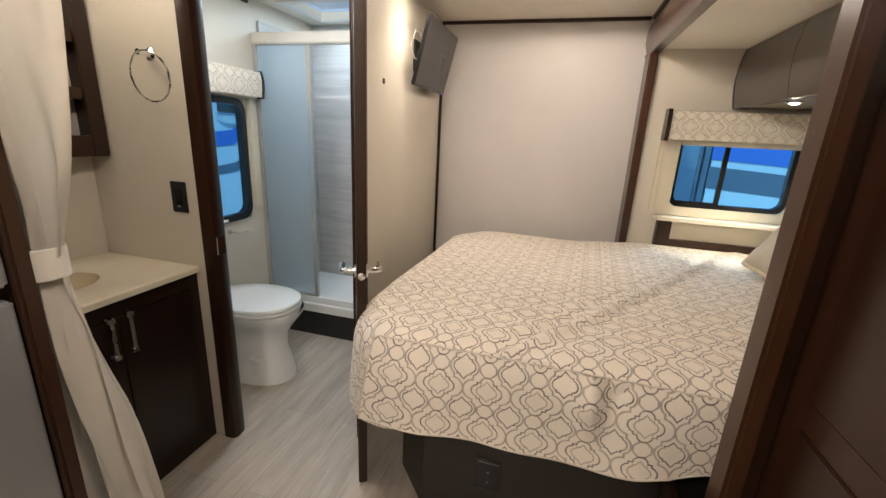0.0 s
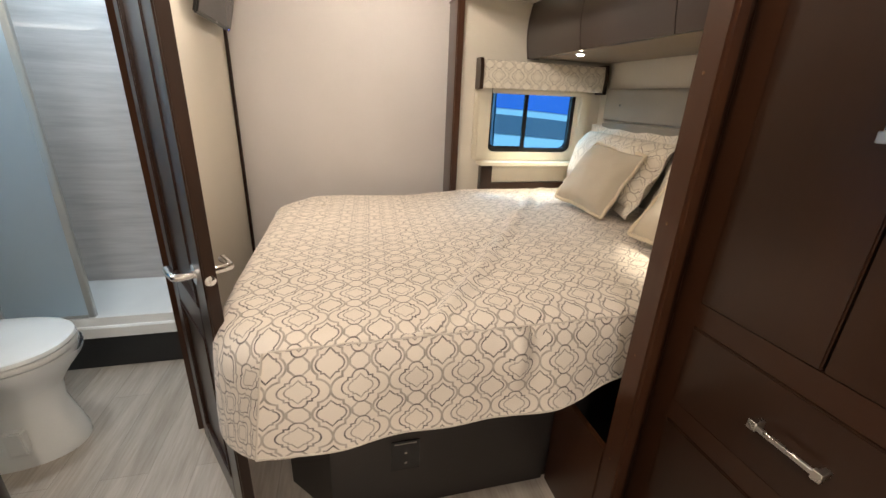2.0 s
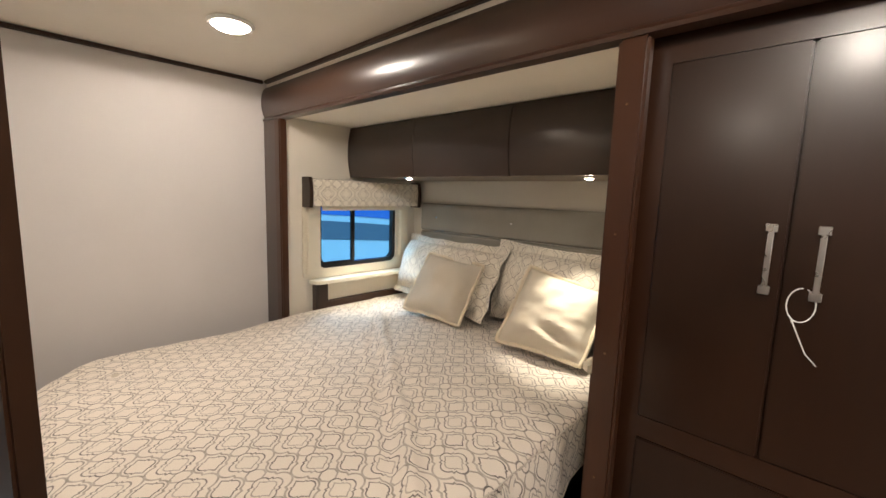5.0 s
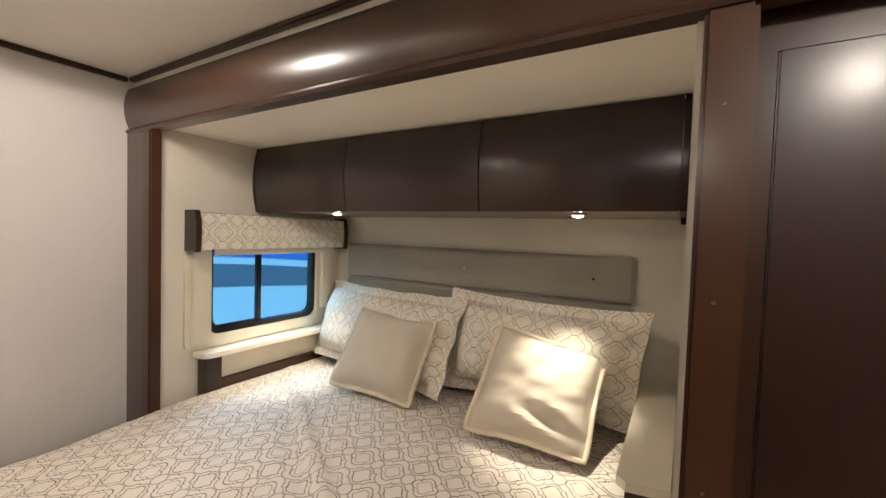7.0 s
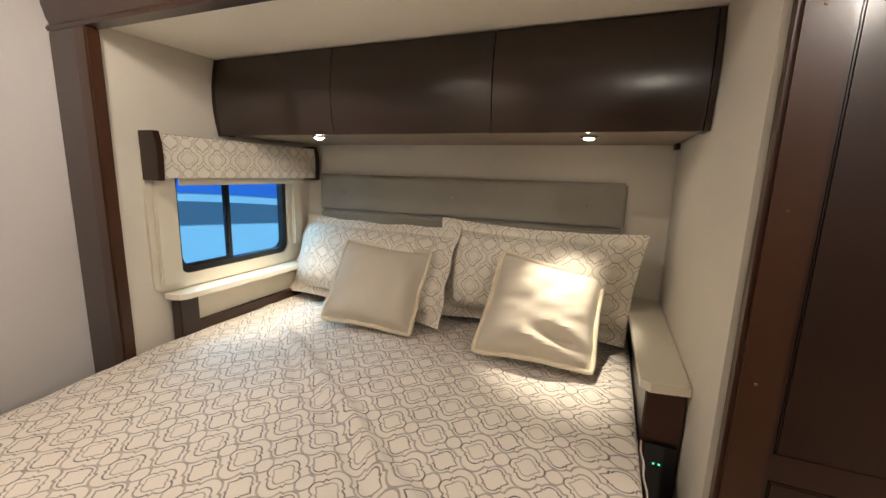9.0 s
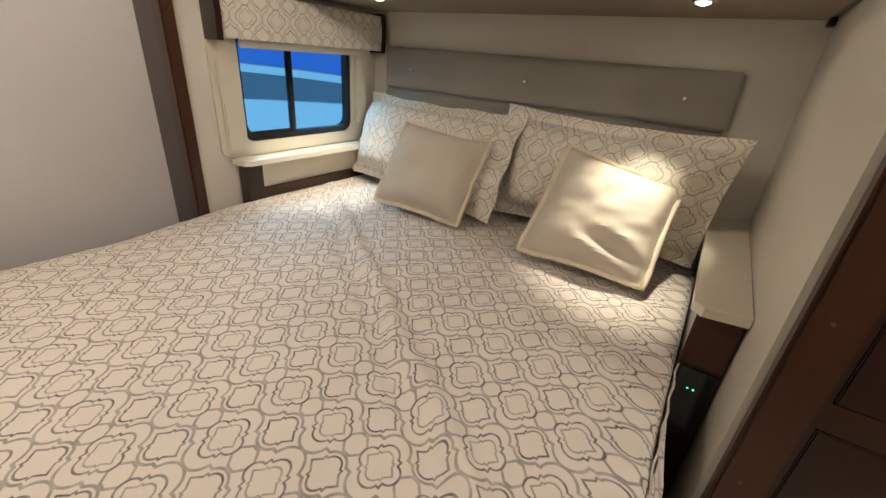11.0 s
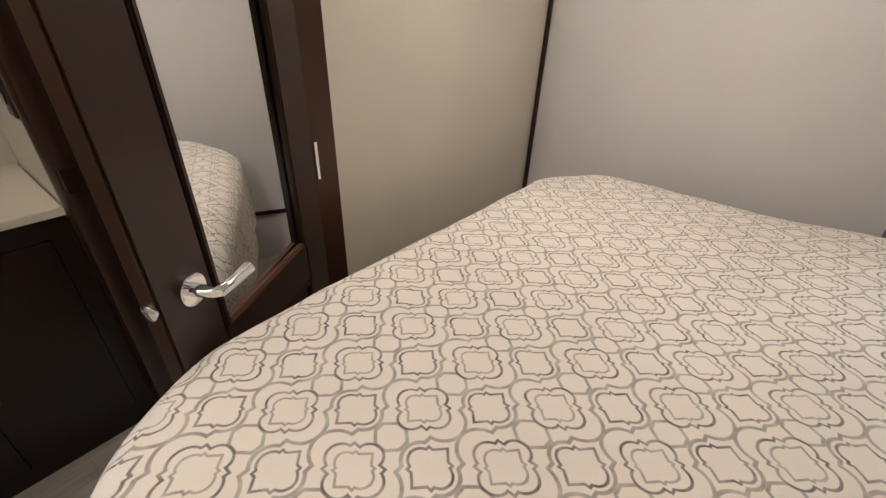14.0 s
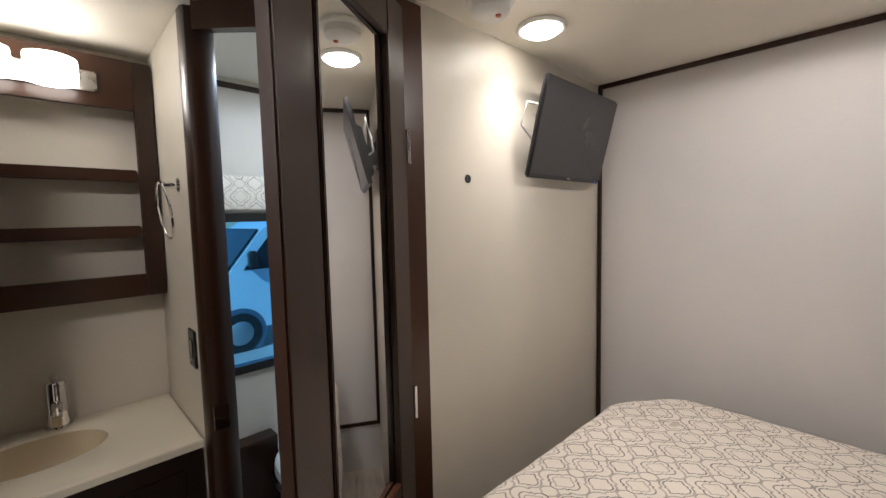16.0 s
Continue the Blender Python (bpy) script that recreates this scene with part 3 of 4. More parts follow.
for side in (1, -1):
    lo, hi = (T / 2 - 0.012, T / 2 + 0.004) if side > 0 else (-T / 2 - 0.004, -T / 2 + 0.012)
    for z0, z1, a in ((0.73, DH - 0.1, "upper"), (0.12, 0.635, "lower")):
        dpart("bead", 0.1, 0.112, lo, hi, z0, z1, WOODV, 0.003)
        dpart("bead", DW - 0.117, DW - 0.105, lo, hi, z0, z1, WOODV, 0.003)
        dpart("bead", 0.112, DW - 0.117, lo, hi, z0, z0 + 0.012, WOODE if side > 0 and a == "upper" else WOODX, 0.003)
        dpart("bead", 0.112, DW - 0.117, lo, hi, z1 - 0.012, z1, WOODX, 0.003)
for side in (1, -1):
    y = side * T / 2
    h = part("door_handle", tube([(DW - 0.06, y, 0.846), (DW - 0.06, y + side * 0.006, 0.846)], 0.026, 24), CHROME, door, "chrome lever handle", shift=False)
    part("lever", tube([(DW - 0.06, y + side * 0.004, 0.846), (DW - 0.06, y + side * 0.035, 0.846), (DW - 0.066, y + side * 0.047, 0.846), (DW - 0.09, y + side * 0.05, 0.846), (DW - 0.135, y + side * 0.048, 0.844)], [0.011, 0.010, 0.010, 0.009, 0.011], 14), CHROME, h, shift=False)
part("latch", tube([(DW - 0.001, 0, 0.845), (DW + 0.003, 0, 0.845), (DW + 0.005, 0, 0.845)], [0.013, 0.013, 0.009], 20), CHROME, door, "round chrome latch", shift=False)
for z in (0.25, 0.905, 1.60):
    part("hinge", tube([(0.0, T / 2 + 0.004, z - 0.045), (0.0, T / 2 + 0.004, z + 0.045)], 0.0055, 12), CHROME, door, "chrome hinge", shift=False)

# ---- television ----
tv = thing("television", (-0.945, 2.73, 1.72), "black flat television tilted down on a wall bracket beside the bed", "television", turn=pose(-0.945, 2.73, 1.72, 0, 14, 0))


def tvp(name, x0, x1, y0, y1, z0, z1, m, bevel=0.003, label=""):
    return part(name, box_bm(x0, x1, y0, y1, z0, z1, bevel), m, tv, label, shift=False)


tvp("casing", -0.018, 0.0, -0.272, 0.272, -0.17, 0.17, BLACKP, 0.006)
tvp("screen", 0.0005, 0.002, -0.265, 0.265, -0.155, 0.164, SCREEN, 0.0005, "dark grey switched-off screen")
tvp("back_housing", -0.045, -0.0185, -0.17, 0.17, -0.13, 0.08, BLACKP, 0.01)
tvp("badge", 0.001, 0.003, -0.012, 0.012, -0.165, -0.158, surface("grey_badge", (0.3, 0.3, 0.3), 0.4), 0.0005, "small grey badge")
tvp("standby_light", 0.001, 0.0025, 0.225, 0.229, -0.163, -0.160, BLUELED, 0.0, "tiny blue standby light")
tvp("rating_label", -0.0465, -0.0453, -0.12, 0.02, -0.11, 0.05, surface("printed_label", (0.6, 0.6, 0.58), 0.5, 0.25, 60, 300, 0.0), 0.0004, "pale printed rating label")
part("white_cable", tube([(-0.03, -0.1, 0.0), (-0.06, -0.2, 0.08), (-0.055, -0.28, 0.075), (-0.055, -0.29, 0.0), (-0.06, -0.2, -0.04), (-0.03, -0.12, -0.05)], 0.004, 8), WHITE, tv, "looped white cable", shift=False)
br = thing("tv_bracket", (-1.045, 2.68, 1.72), "black steel wall bracket holding the television", "bracket")
part("wall_plate", box_bm(-1.045, -1.035, 2.6, 2.7, 1.64, 1.80, 0.002), BLACKP, br)
part("arm", box_bm(-1.034, -0.996, 2.62, 2.69, 1.66, 1.75, 0.003), BLACKP, br)
grom = thing("wall_grommet", (-1.045, 2.217, 1.543), "small dark round grommet in the beige wall", "grommet")
grom.rotation_euler = (0, math.pi / 2, 0)
part("ring", lathe([(0.013, 0.0), (0.013, 0.003), (0.009, 0.005), (0.006, 0.003)], sides=20), BLACKP, grom, shift=False)

# ---- pull handles ----


def pull(parent, a, b, out, label="chrome bar pull"):
    """A bar handle from a to b that stands off along out."""
    a, b, out = Vector(a), Vector(b), Vector(out)
    d = (b - a).normalized()
    side = d.cross(out).normalized()
    bm = bmesh.new()

    def block(c, ex, ey, ez):
        vs = [bm.verts.new(c + d * ex * i + side * ey * j + out.normalized() * ez * k) for i in (-1, 1) for j in (-1, 1) for k in (-1, 1)]
        for f in ((0, 1, 3, 2), (4, 6, 7, 5), (0, 4, 5, 1), (2, 3, 7, 6), (0, 2, 6, 4), (1, 5, 7, 3)):
            bm.faces.new([vs[i] for i in f])

    mid = out.length / 2
    for p in (a, b):
        block(p + out * 0.45, 0.006, 0.008, mid * 0.9)
        block(p + out, 0.008, 0.0095, 0.005)
    block((a + b) / 2 + out * 1.0, (b - a).length / 2, 0.005, 0.0035)
    bmesh.ops.bevel(bm, geom=bm.edges[:], offset=0.0012, segments=1, affect="EDGES")
    return part("handle", bm, NICKEL, parent, label)


# ---- wardrobe ----
ward = thing("wardrobe", (0.52, 0.9, 0.0), "tall dark wood wardrobe with two doors above drawers, beside the bed", "wardrobe")
WX = 0.25
part("carcass", box_bm(WX + 0.02, 0.85, 0.60, 1.195, 0.0, 1.99, 0.002), WOODV, ward)
part("face_frame", holed("x", WX, WX + 0.0195, 0.60, 1.195, 0.0, 1.99, [(0.655, 1.135, 0.90, 1.742), (0.655, 1.135, 0.645, 0.845), (0.655, 1.135, 0.36, 0.592), (0.655, 1.135, 0.08, 0.31)]), WOODS, ward)
for y0, y1, hy in ((0.897, 1.134, 0.921), (0.656, 0.893, 0.844)):
    d = part("door", box_bm(WX - 0.004, WX + 0.016, y0, y1, 0.902, 1.74, 0.003), WOODV, ward)
    pull(d, (WX - 0.004, hy, 1.265), (WX - 0.004, hy, 1.39), (-0.022, 0, 0))
for z0, z1 in ((0.647, 0.843), (0.362, 0.59), (0.082, 0.308)):
    d = part("drawer", box_bm(WX - 0.004, WX + 0.016, 0.656, 1.134, z0, z1, 0.003), WOODV, ward)
    zc = z0 + 0.105 if z0 > 0.6 else z0 + 0.13
    pull(d, (WX - 0.004, 0.834, zc), (WX - 0.004, 0.945, zc), (-0.022, 0, 0))
tie = thing("cable_tie", (0.226, 0.862, 1.25), "white plastic cable tie looped round the wardrobe handle", "cable tie")
loop = [(0.222 + 0.004 * math.sin(a), 0.862 - 0.021 * math.sin(a), 1.246 + 0.033 * math.cos(a)) for a in [0.3 + i * 2 * math.pi / 22 for i in range(22)]]
part("loop", tube(loop, 0.0013, 8), WHITE, tie)
part("lock", box_bm(0.219, 0.224, 0.869, 0.874, 1.210, 1.216, 0.001), WHITE, tie)
part("tail", tube([(0.221, 0.871, 1.212), (0.218, 0.858, 1.182), (0.218, 0.846, 1.155), (0.22, 0.828, 1.135)], [0.0014, 0.0013, 0.0012, 0.0009], 8), WHITE, tie)

# ---- overhead cabinet ----
oc = thing("overhead_cabinet", (0.9, 2.1, 1.52), "dark wood overhead cabinet with three bowed doors above the headboard", "cabinet")
body = [(0.68, 1.528), (1.148, 1.528), (1.148, 1.81), (0.66, 1.81)]
part("carcass", extrude(body, "y", 1.245, 2.958), WOODY, oc)
part("bottom_panel", box_bm(0.665, 1.148, 1.262, 2.944, 1.5235, 1.5275, 0), surface("cabinet_underside", (0.24, 0.19, 0.14), 0.5), oc, "lighter brown underside")
part("bottom_lip", box_bm(1.1, 1.148, 1.245, 1.262, 1.505, 1.527, 0.002), WOODY, oc)
arc = []
for i in range(9):
    t = i / 8
    arc.append((0.64 - 0.045 * math.sin(math.pi * (0.15 + 0.62 * t)) + 0.012 * t, 1.52 + 0.288 * t))
for y0, y1 in ((1.262, 1.811), (1.815, 2.388), (2.392, 2.944)):
    part("door", extrude(arc + [(x + 0.02, z) for x, z in arc[::-1]], "y", y0, y1), WOODG, oc)
endp = [(x - 0.002, z) for x, z in arc] + [(0.69, 1.81), (0.69, 1.52)]
for y0, y1 in ((1.245, 1.259), (2.946, 2.958)):
    part("end_panel", extrude(endp, "y", y0, y1), WOODV, oc)
for cx, cy in SPOTS:
    r = thing("reading_light", (cx, cy, 1.527), "small round chrome reading spotlight under the overhead cabinet, lit", "reading light", "reading lights")
    part("rim", lathe([(0.03, 0.0), (0.031, -0.008), (0.024, -0.012), (0.02, -0.006)], sides=24), CHROME, r, shift=False)
    part("bulb", lathe([(0.018, -0.004), (0.016, -0.013), (0.006, -0.017)], sides=20), LED2, r, "glowing bulb", shift=False)

# ---- headboard ----
hb = thing("headboard", (1.14, 2.13, 0.75), "grey-taupe upholstered headboard panel with stitched bands and buttons", "headboard")
part("upper_band", box_bm(1.118, 1.149, 1.40, 2.862, 1.197, 1.378, 0.01), GREYV, hb)
part("lower_band", box_bm(1.118, 1.149, 1.40, 2.862, 0.76, 1.192, 0.01), GREYV, hb)
for y in (2.709, 2.124, 1.547):
    part("button", tube([(1.1185, y, 1.287), (1.1155, y, 1.287)], [0.007, 0.005], 14), CHROME, hb, "small metal button")

# ---- bedside shelves ----
sf = thing("bedside_shelf", (0.7, 2.95, 0.75), "cream shelf on a dark wood bracket under the bed window", "shelf", "bedside shelves")
part("shelf_top", extrude([(0.335, 2.944), (0.335, 2.90), (0.345, 2.875), (0.37, 2.862), (1.146, 2.85), (1.146, 2.944)], "z", 0.912, 0.932), COUNTER, sf)
part("bracket", box_bm(0.355, 0.43, 2.895, 2.944, 0.0, 0.911, 0.003), WOODV, sf)
part("back_panel", box_bm(0.431, 1.146, 2.925, 2.944, 0.80, 0.911, 0.002), SURR, sf)
part("ledge", box_bm(0.431, 1.146, 2.905, 2.944, 0.76, 0.799, 0.002), WOODX, sf)
ns = thing("bedside_shelf", (0.7, 1.3, 0.0), "cream-topped dark wood bedside cabinet by the beige side wall", "bedside cabinet", "bedside shelves")
part("shelf_top", extrude([(0.405, 1.245), (0.39, 1.33), (0.41, 1.352), (1.146, 1.362), (1.146, 1.245)], "z", 0.903, 0.925), COUNTER, ns)
part("cabinet_body", box_bm(0.43, 1.146, 1.246, 1.335, 0.0, 0.902, 0.003), WOODV, ns)
part("face", box_bm(0.424, 0.4295, 1.25, 1.333, 0.765, 0.897, 0.001), WOODR, ns)
part("charger_panel", box_bm(0.423, 0.4295, 1.252, 1.325, 0.585, 0.755, 0.002), GLOSSB, ns, "glossy black charging panel")
for y in (1.285, 1.297):
    part("indicator", box_bm(0.4215, 0.4228, y, y + 0.004, 0.70, 0.704, 0), glow("green_indicator", (0.1, 0.9, 0.45), 2.0), ns, "tiny green indicator light")

# ---- bed ----
bed = thing("bed", (0.2, 2.1, 0.0), "dark boxed bed base with a mattress, its foot corner cut off", "bed")
base = [(-0.56, 1.50), (1.146, 1.50), (1.146, 2.85), (-0.56, 2.85), (-0.70, 2.70), (-0.70, 1.66)]
base2 = [(-0.57, 1.495), (-0.57, 1.50), (-0.70, 1.66), (-0.705, 1.655)]
part("base", extrude(base, "z", 0.0, 0.46), BASEM, bed)
part("side_panel", box_bm(-0.555, 0.172, 1.488, 1.4995, 0.0, 0.46, 0.002), BASEM, bed)
part("mattress", box_bm(-0.72, 1.11, 1.40, 2.86, 0.461, 0.735, 0.05), CUSH, bed)
ol = thing("power_outlet", (-0.329, 1.487, 0.22), "black power outlet in the bed base", "outlet")
part("plate", box_bm(-0.375, -0.285, 1.4835, 1.4878, 0.165, 0.285, 0.002), GLOSSB, ol)
part("lid", box_bm(-0.365, -0.295, 1.4815, 1.4833, 0.274, 0.277, 0.0), GREYV, ol, "grey lid edge")
for z in (0.195, 0.235):
    part("socket", box_bm(-0.333, -0.325, 1.4822, 1.4834, z - 0.002, z + 0.004, 0.0), GREYV, ol, "socket with grey slots")


def bump1(x, c, w):
    return math.exp(-((x - c) / w) ** 2)


def ease(t):
    t = min(1.0, max(0.0, t))
    return t * t * (3 - 2 * t)


def quilt():
    """The bedspread: laid flat as a sheet and wrapped over the mattress's rounded outline; UVs are the flat sheet."""
    X0, X1, Y0, Y1, R = -0.83, 1.10, 1.338, 2.935, 0.23
    drop = 0.305
    step = 0.0125
    nx, ny = int((X1 - X0 + drop) / step) + 1, int((Y1 - Y0 + drop + 0.2) / step) + 1
    bm = bmesh.new()
    uv = bm.loops.layers.uv.verify()
    grid = {}
    for i in range(nx + 1):
        for j in range(ny + 1):
            u = X1 - i * step
            v = Y1 + 0.2 - j * step
            # nearest point of the rounded outline
            hx0, hy0, hy1 = X0 + R, Y0 + R, Y1 - R
            cx, cy = max(u, hx0), min(max(v, hy0), hy1)
            dx, dy = u - cx, v - cy
            dist = math.hypot(dx, dy)
            d = dist - R
            hem = drop - 0.02 + 0.008 * math.sin(u * 7 + 1) + 0.006 * math.sin((u + v) * 17) 
            if v < Y0 + 0.1 and u > X0 + R * 0.9:
                hem = drop_depth(u) - 0.04 if u < 0.42 else hem - 0.10
            if d > hem + step * 1.45:
                continue
            if d > hem:
                d = hem
            nrm = (dx / dist, dy / dist) if dist > 1e-6 else (0, 0)
            soft = 0.05 + 0.10 * abs(nrm[0] * nrm[1]) + 0.03 * max(0, -nrm[0]) - 0.03 * max(0, -nrm[1])
            crown = 0.012 * (1 - ((u - 0.2) / 1.1) ** 2) * (1 - ((v - 2.1) / 0.85) ** 2)
            z = 0.762 + crown
            if d <= -soft:
                px, py = u, v
            else:
                s = d + soft
                arcl = soft * math.pi / 2
                if s < arcl:
                    a = s / soft
                    r, fall = -soft + soft * math.sin(a), soft * (1 - math.cos(a))
                else:
                    r, fall = 0.0, soft + (s - arcl)
                down = max(0.0, fall - 0.05)
                along = (cx - cy) * 1.0 + math.atan2(nrm[1], nrm[0]) * R
                wave = (math.sin(along * 13) * 0.5 + math.sin(along * 29 + 1.3) * 0.25) * 0.014
                r += down * 0.10 * (0.4 + max(0, -nrm[1])) * 0.5 + wave * min(1.0, down * 5)
                if nrm[1] < -0.8 and r > 0 and u > X0 + R:
                    r *= 0.1
                px, py = cx + nrm[0] * (R + r), cy + nrm[1] * (R + r)
                z -= fall
            # soft wrinkles and the long crease
            k = (v - (1.765 + 1.47 * u)) / 1.778 + 0.006 * math.sin(v * 16)
            # the mattress sinks a little towards its far foot corner
            z -= 0.026 * ease((v - 1.75) / 0.8) * ease((0.35 - u) / 0.5)
            fold = bump1(k, 0, 0.024) * 0.018 - bump1(k, 0.045, 0.026) * 0.014 - bump1(k, -0.045, 0.03) * 0.004
            z += fold * (1 if d < -0.02 else 0.3) * (1 if u < 0.66 else 0.3)
            z += 0.004 * (1.4 * noise.noise((u * 5, v * 5, 0.3)) + 0.8 * noise.noise((u * 13, v * 13, 2.0)))
            near = bump1(u, -0.02, 0.10) * max(0, -nrm[1])
            py -= near * 0.02 * min(1, max(0, d + 0.05) * 8)
            wr = bump1(u, 0.72, 0.25) * bump1(v, 1.55, 0.3)
            z += wr * 0.010 * noise.noise((u * 16, v * 9, 5.0))
            grid[i, j] = (bm.verts.new((px, py, z)), (u, v))
    for i in range(nx):
        for j in range(ny):
            c = [grid.get(k) for k in ((i, j), (i + 1, j), (i + 1, j + 1), (i, j + 1))]
            if None in c:
                continue
            f = bm.faces.new([q[0] for q in c])
            for l, q in zip(f.loops, c):
                u, v = q[1]
                l[uv].uv = (u + 0.511 - 0.0715 * (v - 1.8), v - 1.399 + 0.03 * bump1(v, 1.338, 0.07))
    # thickness
    return bm


def drop_depth(u):
    """How far the near side panel hangs below the bed's edge."""
    return float(np.interp(u, [-0.67, -0.45, -0.1, 0.05, 0.2, 0.42], [0.262, 0.247, 0.243, 0.228, 0.197, 0.178]))


def side_drop():
    """The panel sewn on along the near edge, hanging free at the foot corner."""
    bm = bmesh.new()
    uv = bm.loops.layers.uv.verify()
    n, m = 140, 30
    grid = []
    for i in range(n + 1):
        u = -0.672 + i * (0.425 + 0.672) / n
        depth = drop_depth(u) + 0.003 * math.sin(u * 9 + 2)
        row = []
        for j in range(m + 1):
            t = j / m
            h = depth * t
            wave = (0.55 * math.sin(u * 11 + 0.6) + 0.45 * math.sin(u * 23 + 1.0) + 0.5 * noise.noise((u * 4, t, 1.0))) * 0.014 * t
            pucker = 0.003 * abs(math.sin(u * 48)) * math.exp(-t * 9)
            fold = bump1(u, -0.075, 0.035) * 0.028 * math.exp(-((t - 0.25) / 0.35) ** 2) - bump1(u, -0.02, 0.03) * 0.014 * (1 - t)
            out = 0.006 + 0.030 * t + 0.018 * math.sin(min(1, t * 3.0) * 1.57) + wave + pucker + fold
            out = 0.001 + (out - 0.004) * (1 - 0.9 * min(1.0, max(0.0, (u - 0.12) / 0.2)))
            z = 0.757 - h * 0.985 + bump1(u, -0.08, 0.05) * 0.006 * (1 - t)
            swing = -0.035 * t * bump1(u, -0.672, 0.10)
            row.append((bm.verts.new((u + swing, 1.336 - out, z)), (u + 0.4005, 0.151 - h)))
        grid.append(row)
    for i in range(n):
        for j in range(m):
            c = [grid[i][j], grid[i + 1][j], grid[i + 1][j + 1], grid[i][j + 1]]
            f = bm.faces.new([q[0] for q in c])
            for l, q in zip(f.loops, c):
                l[uv].uv = q[1]
    edge = [grid[i][m][0].co.copy() for i in range(n + 1)]
    side = [grid[0][j][0].co.copy() for j in range(m + 1)]
    return bm, edge, side


bs = thing("bedspread", (0.2, 2.1, 0.77), "cream bedspread with taupe trellis pattern draped over the bed", "bedspread")
part("cover", quilt(), QUILT, bs)
panel, low, side = side_drop()
part("side_drop", panel, QUILT, bs, "hanging side panel with the same trellis pattern")
part("hem", tube(side[::-1][:1] + low, 0.0028, 6), QUILTP, bs, "stitched cream hem")
part("hem", tube(side, 0.0028, 6), QUILTP, bs, "stitched cream hem")
part("seam", tube([(-0.66 + i * 0.02, 1.334 - 0.002 * math.sin(i * 1.3), 0.7575 + 0.0012 * math.sin(i * 1.7)) for i in range(55)], 0.0022, 6), QUILTP, bs, "sewn edge seam")


def pillow(w, h, t, flange, dent=0.0, seed=0.0, sag=0.0, soft_corner=0.0):
    """A pillow standing in its own xz plane, front towards -y; UVs in metres."""
    bm = bmesh.new()
    uv = bm.loops.layers.uv.verify()
    n = 30
    for side in (1, -1):
        grid = []
        for i in range(n + 1):
            row = []
            for j in range(n + 1):
                a, b = i / n * 2 - 1, j / n * 2 - 1
                x, z = a * w / 2, b * h / 2
                fa, fb = 1 - flange / (w / 2), 1 - flange / (h / 2)
                ia, ib = min(1, abs(a) / fa), min(1, abs(b) / fb)
                puff = max(0.0, (1 - ia ** 3) * (1 - ib ** 3)) ** 0.5
                pinch = 1 - (0.03 if flange > 0.03 else 0.06) * (1 - b * b) * abs(a)
                pz = 1 - 0.085 * (1 - a * a) * abs(b)
                wr = noise.noise((x * 7 + seed, z * 7, seed)) * 0.022 * puff + noise.noise((x * 18 + seed, z * 12, seed)) * 0.009 * puff
                wr += noise.noise((x * 9 + z * 16, z * 26 - x * 12, seed)) * dent * 0.28 * puff
                x, z = x * (1 - soft_corner * (a * a * b * b) ** 3), z * (1 - soft_corner * (a * a * b * b) ** 3)
                y = side * -(t / 2) * puff - (wr if side > 0 else -wr)
                if side > 0 and dent:
                    y += dent * math.exp(-((x - 0.05) / 0.09) ** 2 - ((z + 0.1) / 0.05) ** 2) * math.sin(z * 60 + x * 22)
                edge = max(ia, ib) >= 1
                y += (0.011 * math.sin(a * 11 + seed) + 0.010 * math.sin(b * 9 + seed * 2)) * (min(1.0, flange / 0.04)) if edge else 0
                zz = z * pz - sag * (1 + b) * 0.5 * a * a * h
                row.append((bm.verts.new((x * pinch, y - (0.002 if side > 0 else -0.002), zz)), (x + seed, z)))
            grid.append(row)
        for i in range(n):
            for j in range(n):
                c = [grid[i][j], grid[i + 1][j], grid[i + 1][j + 1], grid[i][j + 1]]
                f = bm.faces.new([q[0] for q in c])
                for l, q in zip(f.loops, c):
                    l[uv].uv = q[1]
        if side > 0:
            rim = grid
        else:
            idx = [(i, 0) for i in range(n)] + [(n, j) for j in range(n)] + [(n - i, n) for i in range(n)] + [(0, n - j) for j in range(n)]
            for (a, b), (c, d) in zip(idx, idx[1:] + idx[:1]):
                bm.faces.new((rim[a][b][0], rim[c][d][0], grid[c][d][0], grid[a][b][0]))
    return bm, [(rim[a][b][0].co.copy()) for a, b in idx]


def place_pillow(name, corners, thick, flange, material, label, cat, dent=0.0, seed=0.0, piping=False, sag=0.0):
    """corners: top far, top near, bottom far, bottom near; the pillow is stretched between them and faces -x."""
    tf, tn, bf, bn = (Vector(c) for c in corners)
    width, height = ((tn - tf).length + (bn - bf).length) / 2, ((tf - bf).length + (tn - bn).length) / 2
    front = ((tn + bn) - (tf + bf)).cross((tf + tn) - (bf + bn)).normalized()
    root = thing(name, tuple((bf + bn) / 2), label, cat, "pillows on the bed")
    bm, rim = pillow(width, height, thick, flange, dent, seed, sag, 0.05 if piping else 0.0)

    def lay(p):
        s, t = p.x / width + 0.5, p.z / height + 0.5
        return (bf.lerp(bn, s)).lerp(tf.lerp(tn, s), t) - front * p.y

    for v in bm.verts:
        v.co = lay(v.co)
    part("cover", bm, material, root)
    if piping:
        part("piping", tube([lay(p) for p in rim], 0.0085, 8, closed=True), PIPING, root, "cream corded piping")
    return root


place_pillow("pillow", [(1.10, 2.94, 1.17), (0.985, 2.02, 1.175), (0.95, 2.95, 0.785), (0.765, 2.02, 0.80)], 0.22, 0.045, SHAM, "large patterned pillow sham with a flat flange against the headboard", "pillow", seed=0.3)
